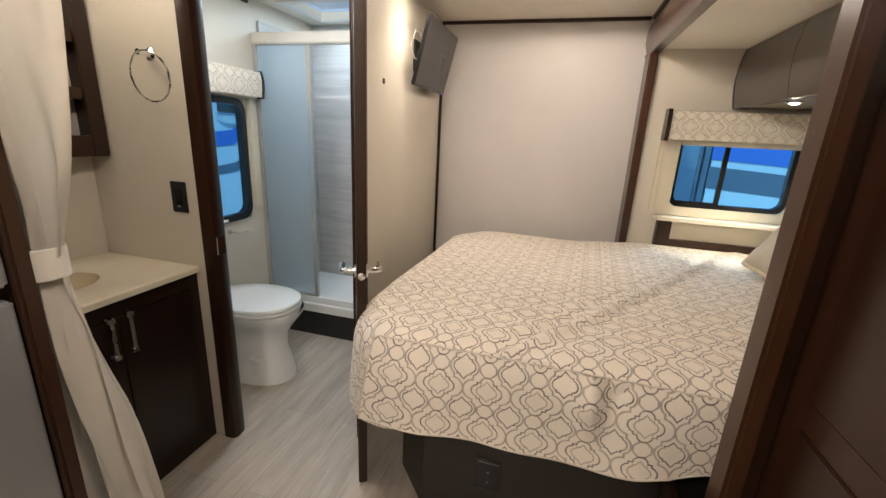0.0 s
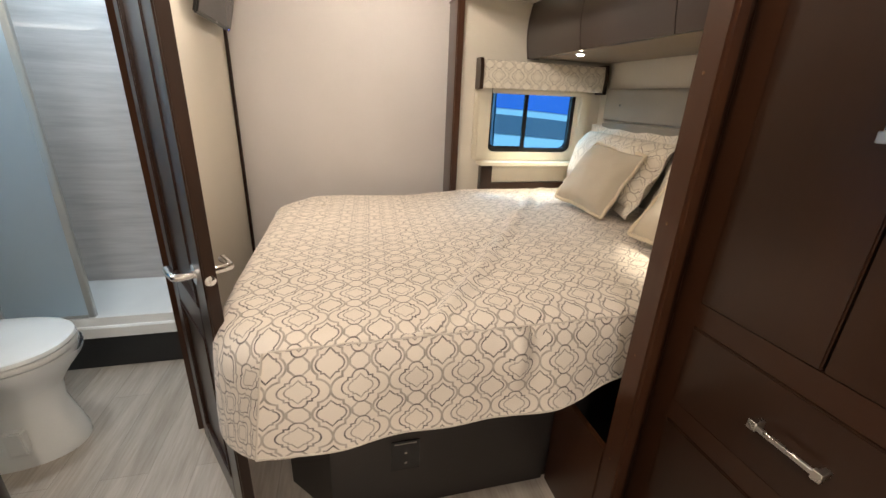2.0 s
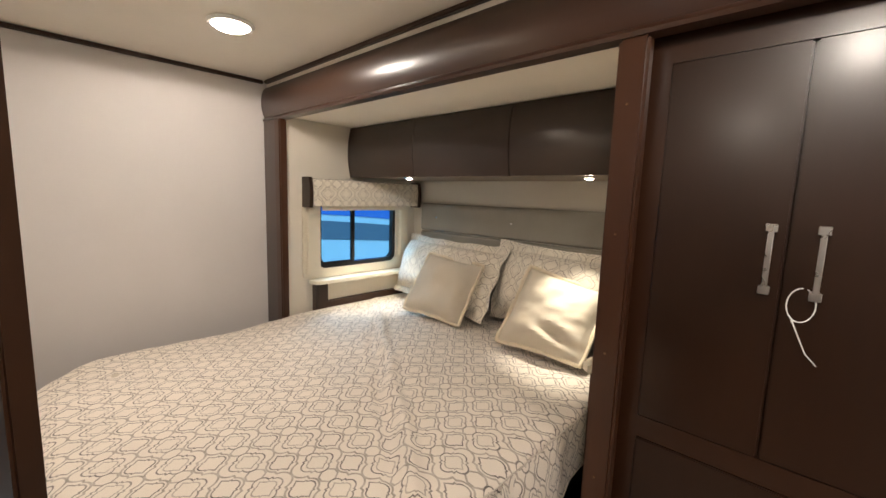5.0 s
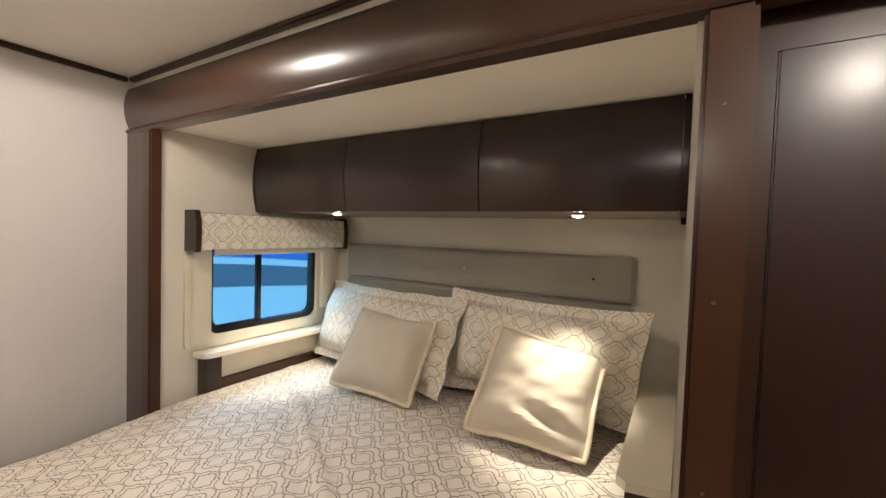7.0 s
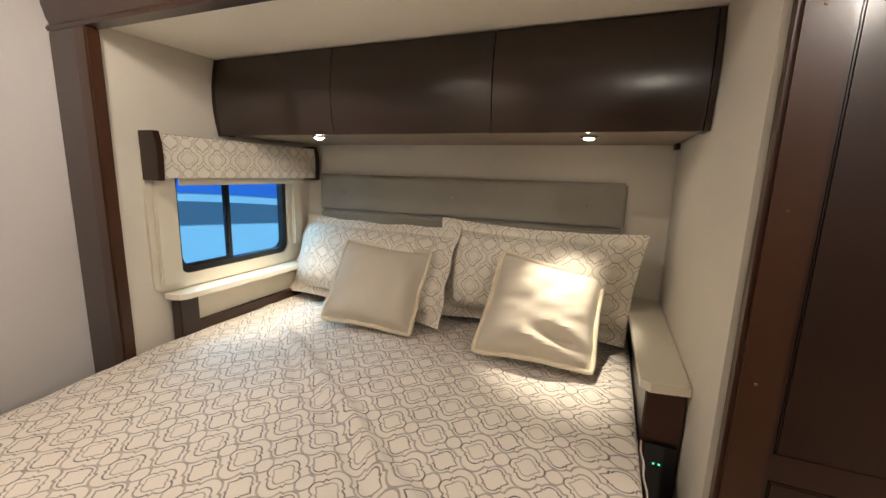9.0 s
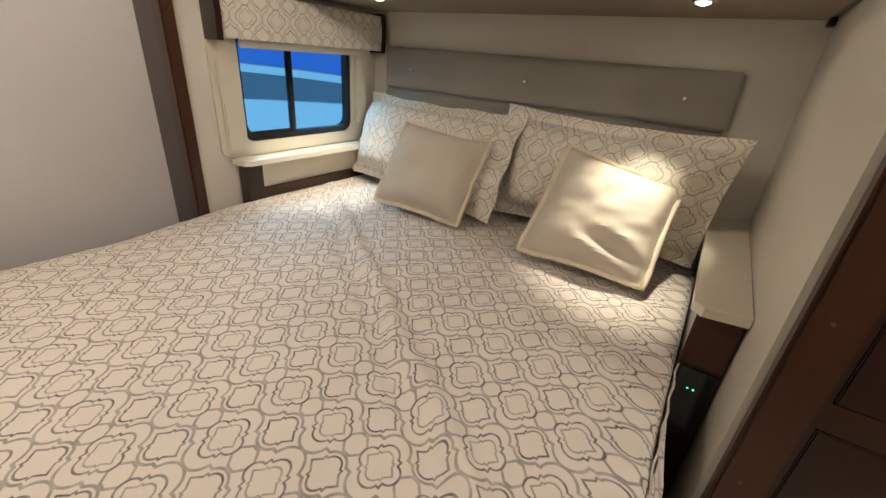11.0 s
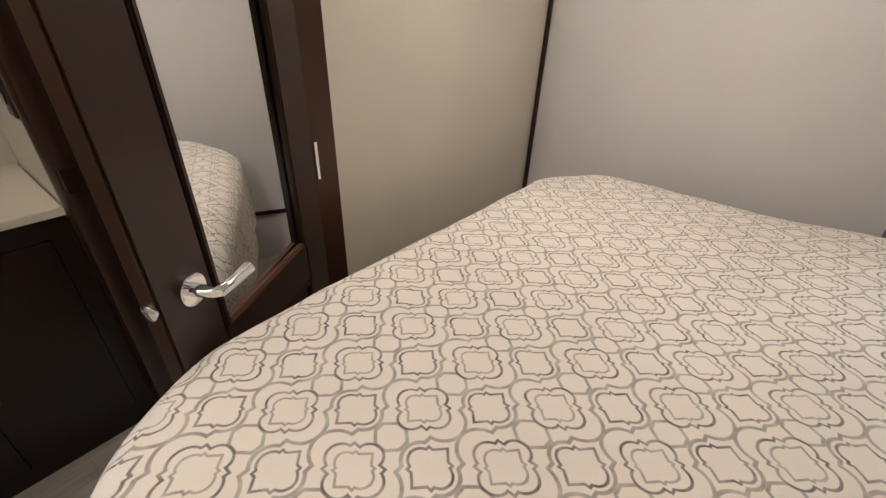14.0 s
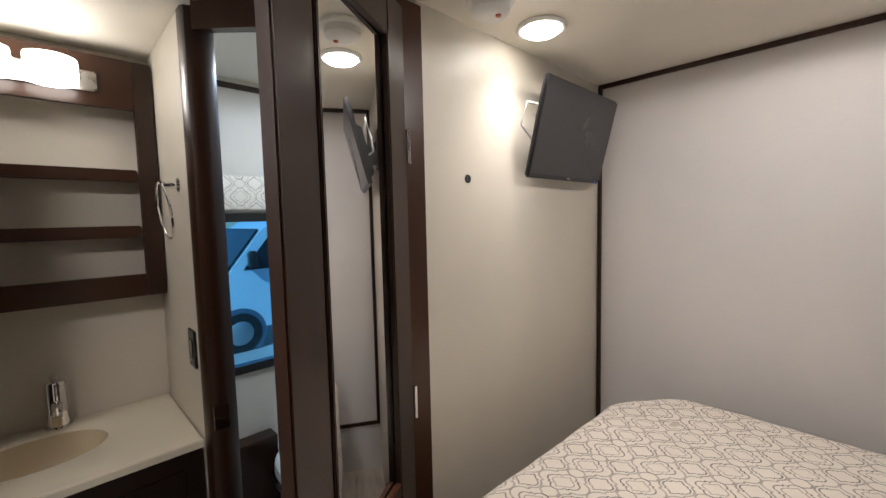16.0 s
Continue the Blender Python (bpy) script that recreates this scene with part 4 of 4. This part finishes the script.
place_pillow("pillow", [(1.06, 2.14, 1.205), (0.95, 1.32, 1.205), (0.93, 2.11, 0.795), (0.905, 1.365, 0.80)], 0.22, 0.045, SHAM, "large patterned pillow sham leaning on the headboard by the bedside cabinet", "pillow", seed=1.7)
place_pillow("cushion", [(0.89, 2.53, 1.10), (0.86, 2.095, 1.085), (0.65, 2.50, 0.802), (0.685, 2.11, 0.782)], 0.14, 0.012, CUSH, "plain cream square cushion with corded edge leaning on the patterned pillow", "cushion", seed=2.2, piping=True)
place_pillow("cushion", [(0.80, 1.80, 1.135), (0.905, 1.45, 1.05), (0.63, 1.855, 0.797), (0.64, 1.455, 0.797)], 0.14, 0.012, CUSH, "cream square cushion with corded edge and wrinkles under the reading light", "cushion", dent=0.03, seed=3.1, piping=True)


# ---- vanity ----
van = thing("vanity", (-1.77, 1.28, 0.0), "dark wood vanity cabinet with two doors beside the bathroom opening", "vanity")
WOODK = wood("near_black_cabinet_wood", (0.0095, 0.0042, 0.0023), (0.017, 0.0074, 0.0038), 0.36, axis=2, coat=0.15)
part("carcass", box_bm(-1.999, -1.5565, 1.0, 1.556, 0.0, 0.62, 0.002), WOODK, van)
part("face_frame", holed("x", -1.556, -1.54, 1.0, 1.556, 0.0, 0.757, [(1.03, 1.51, 0.06, 0.70)]), WOODK, van)
for y0, y1, hy in ((1.242, 1.508, 1.264), (1.032, 1.238, 1.204)):
    d = part("door", box_bm(-1.548, -1.534, y0, y1, 0.062, 0.698, 0.002), WOODK, van)
    pull(d, (-1.534, hy, 0.578), (-1.534, hy, 0.706), (0.022, 0, 0))
ct = thing("countertop", (-1.77, 1.28, 0.758), "cream solid-surface vanity top with an oval basin", "countertop")


def counter():
    bm = bmesh.new()
    cx, cy, rx, ry, n = -1.79, 1.20, 0.118, 0.158, 64
    x0, x1, y0, y1, z0, z1 = -1.999, -1.525, 0.99, 1.557, 0.758, 0.782

    def square(a):
        c, s = math.cos(a), math.sin(a)
        ts = [((x1 if c > 0 else x0) - cx) / c if abs(c) > 1e-9 else 9, ((y1 if s > 0 else y0) - cy) / s if abs(s) > 1e-9 else 9]
        t = min(ts)
        return cx + t * c, cy + t * s

    angs = sorted([2 * math.pi * i / n for i in range(n)] + [math.atan2(y - cy, x - cx) % (2 * math.pi) for x in (x0, x1) for y in (y0, y1)])
    rings = []
    outer = [square(a) for a in angs]
    inner = [(math.cos(a), math.sin(a)) for a in angs]
    rings.append([bm.verts.new((x, y, z0)) for x, y in outer])
    rings.append([bm.verts.new((x, y, z1 - 0.004)) for x, y in outer])
    rings.append([bm.verts.new((x + (0.004 if x < cx else -0.004), y + (0.004 if y < cy else -0.004), z1)) for x, y in outer])
    for f, z in ((1.05, z1), (1.0, z1 - 0.004)):
        rings.append([bm.verts.new((cx + rx * f * c, cy + ry * f * s, z)) for c, s in inner])
    for q, w in zip(rings, rings[1:]):
        for i in range(len(angs)):
            j = (i + 1) % len(angs)
            bm.faces.new((q[i], q[j], w[j], w[i]))
    return bm


part("slab", counter(), COUNTER, ct)
part("basin", lathe([(0.01, 0.655), (0.08, 0.66), (0.13, 0.685), (0.16, 0.72), (0.178, 0.76), (0.184, 0.778), (0.19, 0.778), (0.185, 0.75), (0.165, 0.7), (0.13, 0.67), (0.08, 0.648), (0.01, 0.644)], at=(-1.79, 1.20, 0), sides=48, sx=0.64, sy=0.855), BASIN, ct, "recessed cream basin")
fa = thing("faucet", (-1.95, 1.25, 0.782), "chrome single-lever basin faucet", "faucet")
part("body", lathe([(0.034, 0), (0.034, 0.006), (0.027, 0.01), (0.027, 0.145), (0.024, 0.15)], at=(-1.95, 1.25, 0.783), sides=28), CHROME, fa)
part("spout", tube([(-1.95, 1.25, 0.86), (-1.91, 1.25, 0.865), (-1.865, 1.25, 0.86), (-1.855, 1.25, 0.848)], [0.015, 0.014, 0.013, 0.012], 16), CHROME, fa)
part("lever", tube([(-1.95, 1.25, 0.93), (-1.95, 1.25, 0.945), (-1.925, 1.25, 0.958), (-1.89, 1.25, 0.962)], [0.019, 0.016, 0.009, 0.007], 14), CHROME, fa)

# shelf cabinet over the vanity
mc = thing("wall_shelf_cabinet", (-1.95, 1.27, 1.18), "dark wood wall cabinet with open shelves above the vanity", "shelf cabinet")
for y0, y1 in ((1.0, 1.05), (1.50, 1.555)):
    part("stile", box_bm(-1.905, -1.885, y0, y1, 1.18, 1.96, 0.003), WOODV, mc)
for z0, z1 in ((1.18, 1.255), (1.80, 1.96)):
    part("rail", box_bm(-1.904, -1.886, 1.05, 1.50, z0, z1, 0.002), WOODY, mc)
part("side", box_bm(-1.999, -1.906, 1.536, 1.555, 1.18, 1.96, 0.001), WOODV, mc)
part("side", box_bm(-1.999, -1.906, 1.0, 1.019, 1.18, 1.96, 0.001), WOODV, mc)
part("bottom", box_bm(-1.999, -1.906, 1.02, 1.535, 1.18, 1.197, 0.001), WOODY, mc)
for z in (1.380, 1.566):
    part("shelf", box_bm(-1.999, -1.907, 1.02, 1.535, z + 0.012, z + 0.03, 0.002), WOODY, mc)
    part("shelf_lip", box_bm(-1.906, -1.89, 1.052, 1.498, z, z + 0.04, 0.004), WOODY, mc)
for z in (1.30, 1.66):
    part("hinge", box_bm(-1.93, -1.907, 1.526, 1.5355, z, z + 0.04, 0.002), CHROME, mc, "bare metal hinge")
vl = thing("vanity_light", (-1.885, 1.25, 1.9), "vanity light bar with two glowing glass shades", "wall light")
part("backplate", box_bm(-1.884, -1.870, 1.08, 1.41, 1.842, 1.902, 0.004), NICKEL, vl)
for y in (1.170, 1.306):
    part("glass_shade", tube([(-1.816, y + k * 0.057, 1.872) for k in (-1, -0.92, -0.6, -0.2, 0.2, 0.6, 0.92, 1)], [0.034, 0.04, 0.046, 0.049, 0.049, 0.046, 0.04, 0.034], 28), SHADE, vl, "glowing white bowed glass shade")
    part("arm", tube([(-1.871, y - 0.068, 1.872), (-1.83, y - 0.068, 1.872)], 0.008, 12), NICKEL, vl)
    part("end_cap", tube([(-1.816, y + 0.0575, 1.872), (-1.816, y + 0.064, 1.872)], [0.016, 0.012], 16), NICKEL, vl)
tr = thing("towel_ring", (-1.69, 1.559, 1.54), "round chrome towel ring on the beige wall", "towel ring")
part("mount", tube([(-1.63, 1.559, 1.54), (-1.63, 1.553, 1.54), (-1.63, 1.515, 1.54)], [0.022, 0.012, 0.010], 18), CHROME, tr)
part("ring", tube([(-1.585 + 0.082 * math.sin(a), 1.512 - 0.01 * math.cos(a), 1.462 + 0.080 * math.cos(a)) for a in [i * 2 * math.pi / 40 for i in range(40)]], 0.0035, 8, closed=True), CHROME, tr)
sw = thing("switch_plate", (-1.58, 1.559, 1.05), "black rocker switch plate on the beige wall", "light switch")
part("plate", box_bm(-1.612, -1.542, 1.553, 1.5598, 0.99, 1.105, 0.002), BLACKP, sw)
part("rocker", box_bm(-1.592, -1.562, 1.5505, 1.5528, 1.02, 1.075, 0.001), GLOSSB, sw)
part("label", box_bm(-1.584, -1.570, 1.5502, 1.5504, 1.012, 1.015, 0.0), WHITE, sw, "tiny pale print bar")

# ---- fridge side and curtain ----
fr = thing("refrigerator", (-1.4, 0.4, 0.0), "tall stainless-steel refrigerator in a dark surround", "refrigerator")
part("carcass", box_bm(-1.75, -1.145, 0.12, 0.799, 0.02, 1.9, 0.003), BLACKP, fr)
part("lower_door", box_bm(-1.144, -1.11, 0.125, 0.797, 0.06, 1.005, 0.006), STEEL, fr)
part("upper_door", box_bm(-1.144, -1.11, 0.125, 0.797, 1.03, 1.85, 0.006), STEEL, fr)
fp = thing("fridge_surround", (-1.4, 0.82, 0.0), "dark wood end panel beside the refrigerator", "end panel")
part("side_panel", box_bm(-1.76, -1.121, 0.80, 0.826, 0.0, CEIL - 0.002, 0.003), WOODV, fp)
part("front_stile", box_bm(-1.12, -1.098, 0.80, 0.829, 0.0, CEIL - 0.002, 0.005), WOODV, fp)


def curtain():
    bm = bmesh.new()
    rows, cols = 60, 70
    grid = []
    for i in range(rows + 1):
        z = CEIL - 0.03 - i / rows * (CEIL - 0.06)
        t = abs(z - 1.0)
        if z < 1.0:
            left, right = -1.345, -1.262 + 0.175 * (1 - math.exp(-(t / 0.42) ** 1.6))
        else:
            left, right = -1.345 - 0.07 * min(1, t * 2), -1.262 + 0.092 * (1 - math.exp(-(t / 0.22) ** 1.4))
        cx, w = (left + right) / 2, (right - left) / 2
        row = []
        for j in range(cols + 1):
            a = j / cols * 2 - 1
            ph = a * 9 + 0.8 * math.sin(z * 2.2 + a)
            amp = 0.046 * min(1.0, 0.3 + t * 2)
            row.append(bm.verts.new((cx + a * w * 0.92 + 0.008 * math.sin(ph * 2), 0.955 + amp * math.sin(ph) + 0.012 * math.sin(ph * 2.7 + z * 3) + 0.006 * math.sin(a * 31 + z * 9) * min(1.0, t * 3), z)))
        grid.append(row)
    for i in range(rows):
        for j in range(cols):
            bm.faces.new((grid[i][j], grid[i][j + 1], grid[i + 1][j + 1], grid[i + 1][j]))
    bmesh.ops.solidify(bm, geom=bm.faces[:], thickness=0.003)
    return bm


cu = thing("curtain", (-1.25, 0.955, 0.03), "cream privacy curtain gathered by a cloth tie beside the vanity", "curtain")
part("cloth", curtain(), CURT, cu)
part("tie_band", ring_frame(rounded(0.076, 0.085, 0.034, cx=0, cy=0), rounded(0.068, 0.077, 0.030, cx=0, cy=0), "x", -0.035, 0.035), CURT, cu, "cream cloth tie-back", shift=False)
cu.children[-1].matrix_local = pose(-0.052, 0, 0.975, 0, 90, 0) @ pose(0, 0, 0, 90, 0, 0)
part("track", box_bm(-1.5, -1.0, 0.945, 0.965, CEIL - 0.02, CEIL - 0.001, 0.002), WHITE, cu)

# ---- bathroom ----
toi = thing("toilet", (-1.68, 2.03, 0.0), "white plastic-wrapped toilet with its lid closed", "toilet")
lvl = [(0.0, 0.235, 0.135, -0.02), (0.03, 0.235, 0.135, -0.02), (0.09, 0.222, 0.122, -0.02), (0.19, 0.205, 0.108, -0.03), (0.28, 0.205, 0.118, -0.02), (0.34, 0.225, 0.15, 0.0), (0.385, 0.25, 0.175, 0.0), (0.40, 0.25, 0.178, 0.0)]


def ovals(levels, cx, cy, sides=40):
    bm = bmesh.new()
    rings = []
    for z, a, b, s in levels:
        rings.append([bm.verts.new((cx + s + a * math.copysign(abs(math.cos(t)) ** 0.85, math.cos(t)) * (1.0 if math.cos(t) > 0 else 0.9), cy + b * math.copysign(abs(math.sin(t)) ** 0.9, math.sin(t)), z)) for t in [2 * math.pi * i / sides for i in range(sides)]])
    for q, w in zip(rings, rings[1:]):
        for i in range(sides):
            bm.faces.new((q[i], q[(i + 1) % sides], w[(i + 1) % sides], w[i]))
    bm.faces.new(rings[0][::-1])
    bm.faces.new(rings[-1])
    return bm


part("bowl", ovals(lvl, -1.70, 2.03), CERAMIC, toi)
part("seat", ovals([(0.402, 0.245, 0.178, 0), (0.408, 0.252, 0.184, 0), (0.418, 0.252, 0.184, 0), (0.422, 0.248, 0.18, 0)], -1.70, 2.03), WHITE, toi)
part("lid", ovals([(0.424, 0.246, 0.180, 0), (0.432, 0.252, 0.185, 0), (0.444, 0.248, 0.182, 0), (0.452, 0.225, 0.162, 0), (0.455, 0.12, 0.09, 0)], -1.70, 2.03), CERAMIC, toi)
part("tank_hinge", box_bm(-1.998, -1.915, 1.93, 2.13, 0.30, 0.45, 0.02), CERAMIC, toi)
part("access_cover", box_bm(-1.65, -1.59, 1.900, 1.93, 0.06, 0.16, 0.006), CERAMIC, toi)
wrap = ovals([(0.27, 0.205, 0.125, -0.02), (0.31, 0.222, 0.145, -0.01), (0.345, 0.238, 0.165, 0.0), (0.375, 0.259, 0.185, 0.0), (0.398, 0.262, 0.190, 0.0)], -1.70, 2.03, 72)
for f in [f for f in wrap.faces if len(f.verts) > 4]:
    wrap.faces.remove(f)
for v in wrap.verts:
    w = noise.noise(v.co * 34.0)
    v.co += Vector((v.co.x + 1.70, v.co.y - 2.03, 0)).normalized() * (0.006 * w + 0.003)
    v.co.z += 0.012 * noise.noise(v.co * 21.0 + Vector((3, 1, 2)))
part("film_wrap", wrap, glass("clear_film", (0.97, 0.98, 1.0)), toi, "crinkled clear plastic film round the rim").visible_shadow = False
setting("trim", box_bm(-1.999, -1.988, 1.61, 2.50, 1.968, 1.99, 0.002), WOODY, "thin dark wood moulding along the top of the bathroom wall")
tb = thing("toilet_ledge", (-1.96, 1.77, 0.0), "low dark wood boxed ledge on the bathroom wall behind the toilet", "ledge")
part("box", box_bm(-1.999, -1.925, 1.607, 1.925, 0.0, 0.485, 0.002), WOODV, tb)
part("cap", box_bm(-1.999, -1.92, 1.607, 1.925, 0.486, 0.50, 0.003), WOODY, tb)
tp = thing("paper_holder", (-2.0, 2.28, 0.72), "small chrome toilet paper holder on the wall", "paper holder")
part("mount", box_bm(-1.999, -1.985, 2.20, 2.23, 0.71, 0.735, 0.003), CHROME, tp)
part("bar", tube([(-1.99, 2.215, 0.722), (-1.94, 2.215, 0.722), (-1.935, 2.225, 0.722), (-1.935, 2.33, 0.715)], 0.0045, 10), CHROME, tp)

shb = thing("shower_tray", (-1.52, 2.8, 0.0), "white shower pan on a raised dark plinth", "shower tray")
part("plinth", box_bm(-1.999, -1.087, 2.50, 3.128, 0.0, 0.165, 0.003), BLACKP, shb, "matt black plinth")
part("pan", box_bm(-1.999, -1.087, 2.502, 3.126, 0.166, 0.20, 0.004), WHITE, shb)
part("sill", extrude([(2.494, 0.166), (2.494, 0.215), (2.50, 0.222), (2.51, 0.222), (2.515, 0.262), (2.56, 0.262), (2.565, 0.202), (2.60, 0.2005), (2.60, 0.166)], "x", -1.999, -1.087), WHITE, shb)
swl = thing("shower_wall_panels", (-1.52, 3.1, 0.2), "grey wood-grained shower wall panels", "shower wall")
part("back_panel", box_bm(-1.985, -1.10, 3.11, 3.126, 0.201, 1.90, 0.001), TILE, swl)
part("side_panel", box_bm(-1.998, -1.986, 2.57, 3.126, 0.201, 1.90, 0.001), TILE, swl)
part("side_panel", box_bm(-1.0995, -1.087, 2.57, 3.126, 0.201, 1.90, 0.001), TILE, swl)
sd = thing("shower_door", (-1.52, 2.53, 0.26), "frosted sliding shower door in a satin metal frame", "shower door")
SATIN = surface("satin_aluminium", (0.55, 0.55, 0.53), 0.35, 0.03, 4, 300, 0.0, metal=0.7)
part("header_rail", box_bm(-1.998, -1.088, 2.505, 2.555, 1.765, 1.825, 0.006), surface("pale_rail", (0.66, 0.63, 0.56), 0.35), sd, "pale header rail")
part("wall_channel", box_bm(-1.998, -1.975, 2.512, 2.548, 0.263, 1.764, 0.002), SATIN, sd)
part("glass_panel", box_bm(-1.974, -1.655, 2.526, 2.532, 0.275, 1.762, 0.001), FROST, sd, "frosted glass")
part("door_stile", box_bm(-1.654, -1.628, 2.518, 2.542, 0.264, 1.764, 0.003), SATIN, sd)
part("bottom_rail", box_bm(-1.974, -1.655, 2.518, 2.540, 0.263, 0.274, 0.001), SATIN, sd)
skl = thing("skylight", (-1.6, 2.83, CEIL), "translucent skylight dome over the shower", "skylight")
part("flange", holed("z", CEIL - 0.012, CEIL - 0.001, -1.89, -1.31, 2.60, 3.06, [SKYL]), WHITE, skl)
part("dome", box_bm(SKYL[0], SKYL[1], SKYL[2], SKYL[3], CEIL + 0.06, CEIL + 0.065, 0.0), glass("skylight_acrylic", (0.75, 0.9, 1.0), 0.3), skl)

# ---- outside ----
setting("ground", box_bm(-60, 60, -60, 60, -1.05, -0.95, 0), surface("pale_floor", (0.35, 0.36, 0.38), 0.4, 0.1, 0.5, 20, 0.05), "pale paved ground outside")
BODYW = surface("coach_white", (0.46, 0.56, 0.66), 0.25, 0.02, 2, 50, 0.0, coat=0.5)
BLUE = surface("coach_blue", (0.012, 0.12, 0.50), 0.25, 0.02, 2, 50, 0.0, coat=0.5)
NAVY = surface("coach_grey_blue", (0.07, 0.11, 0.17), 0.25, 0.02, 2, 50, 0.0, coat=0.5)
DARKG = surface("dark_glass", (0.01, 0.015, 0.02), 0.08, 0.02, 2, 50, 0.0)


def swoosh(x0, x1, f, g, y, n=24):
    """A painted stripe between the curves f and g on a body side at y, 4 mm proud."""
    prof = [(x0 + (x1 - x0) * i / n, f(i / n)) for i in range(n + 1)] + [(x0 + (x1 - x0) * i / n, g(i / n)) for i in range(n, -1, -1)]
    return extrude(prof, "y", y - 0.008, y - 0.004)


def arc_line(x0, z0, x1, z1, bow):
    return lambda t: z0 + (z1 - z0) * t + bow * 4 * t * (1 - t)


mh = thing("motorhome", (4.0, 6.0, -0.95), "white motorhome with blue and slate swoosh stripes parked alongside", "motorhome")
YB = 4.6
part("body", box_bm(1.02, 9.0, YB, YB + 2.4, -0.55, 2.3, 0.06), BODYW, mh)
part("corner_post", box_bm(0.99, 1.06, YB - 0.02, YB + 0.1, -0.5, 2.2, 0.02), NAVY, mh)
part("upper_stripe", swoosh(1.07, 3.4, arc_line(0, 1.215, 0, 1.0, 0.03), arc_line(0, 1.75, 0, 1.02, 0.04), YB), BLUE, mh, "bright blue swoosh")
part("middle_stripe", swoosh(1.07, 5.0, arc_line(0, 0.965, 0, 0.60, 0.03), arc_line(0, 1.155, 0, 0.66, 0.07), YB), NAVY, mh, "slate swoosh")
part("lower_stripe", swoosh(1.07, 6.0, arc_line(0, 0.45, 0, 0.20, 0.02), arc_line(0, 0.62, 0, 0.24, 0.05), YB), BLUE, mh, "blue lower swoosh")
part("wheel", tube([(6.0, YB + 0.02, -0.57), (6.0, YB + 0.3, -0.57)], 0.38, 32), BLACKP, mh)
tr2 = thing("travel_trailer", (-1.5, 8.5, -0.95), "pale trailer farther off behind the motorhome", "trailer")
part("body", box_bm(-5.0, 0.95, 7.4, 9.6, -0.5, 2.2, 0.1), BODYW, tr2)
part("window", box_bm(-3.2, -2.2, 7.385, 7.399, 0.7, 1.35, 0.002), DARKG, tr2)
part("wheel", tube([(-1.4, 7.42, -0.6), (-1.4, 7.7, -0.6)], 0.34, 28), BLACKP, tr2)
co = thing("coach", (-5.4, 6.8, -0.95), "white coach with blue swooshes seen from the bathroom window", "motorhome")
part("body", box_bm(-6.6, -4.2, 4.0, 11.0, -0.55, 2.5, 0.08), BODYW, co)
for z0, z1, zz, m in ((1.05, 1.25, 0.45, BLUE), (0.72, 0.85, 0.3, NAVY)):
    part("stripe", extrude([(4.3, z0), (4.7, z0 + 0.02), (5.2, z0 + zz * 0.6), (6.4, z0 + zz * 1.6), (6.4, z1 + zz * 1.7), (5.2, z1 + zz * 0.62), (4.7, z1), (4.3, z1 - 0.04)], "x", -4.196, -4.19), m, co)
part("window", box_bm(-4.198, -4.186, 4.5, 4.95, 1.45, 1.9, 0.004), DARKG, co)
part("grab_rail", tube([(-4.16, 4.45, 1.42), (-4.13, 4.5, 1.42), (-4.13, 4.9, 1.42), (-4.16, 4.95, 1.42)], 0.015, 10), CHROME, co)
vn = thing("van", (-9.0, 5.0, -0.95), "white van parked outside the bathroom window", "van")
XV = -8.0
part("body", extrude([(2.75, -0.55), (2.75, 0.1), (2.9, 0.28), (3.5, 0.45), (4.15, 1.28), (4.6, 1.55), (8.5, 1.62), (8.7, 1.3), (8.7, -0.55)], "x", XV - 2.0, XV), BODYW, vn)
part("side_window", extrude([(3.78, 0.55), (4.3, 1.2), (5.0, 1.28), (5.0, 0.55)], "x", XV + 0.002, XV + 0.012), DARKG, vn)
part("windscreen", extrude([(3.5, 0.47), (4.13, 1.27), (4.1, 1.3), (3.46, 0.48)], "x", XV - 1.9, XV - 0.1), DARKG, vn)
part("door_handle", box_bm(XV + 0.004, XV + 0.03, 4.75, 4.95, 0.30, 0.34, 0.006), CHROME, vn)
part("mirror", box_bm(XV + 0.02, XV + 0.2, 3.85, 4.0, 0.6, 0.9, 0.03), BLACKP, vn)
for wy in (3.68, 7.4):
    part("wheel_arch", tube([(XV - 0.2, wy, -0.6), (XV + 0.005, wy, -0.6)], 0.46, 36), NAVY, vn)
    w = part("wheel", tube([(XV - 0.25, wy, -0.6), (XV + 0.02, wy, -0.6)], 0.37, 36), BLACKP, vn)
    part("rim", tube([(XV + 0.022, wy, -0.6), (XV + 0.04, wy, -0.6)], [0.22, 0.19], 28), STEEL, w)
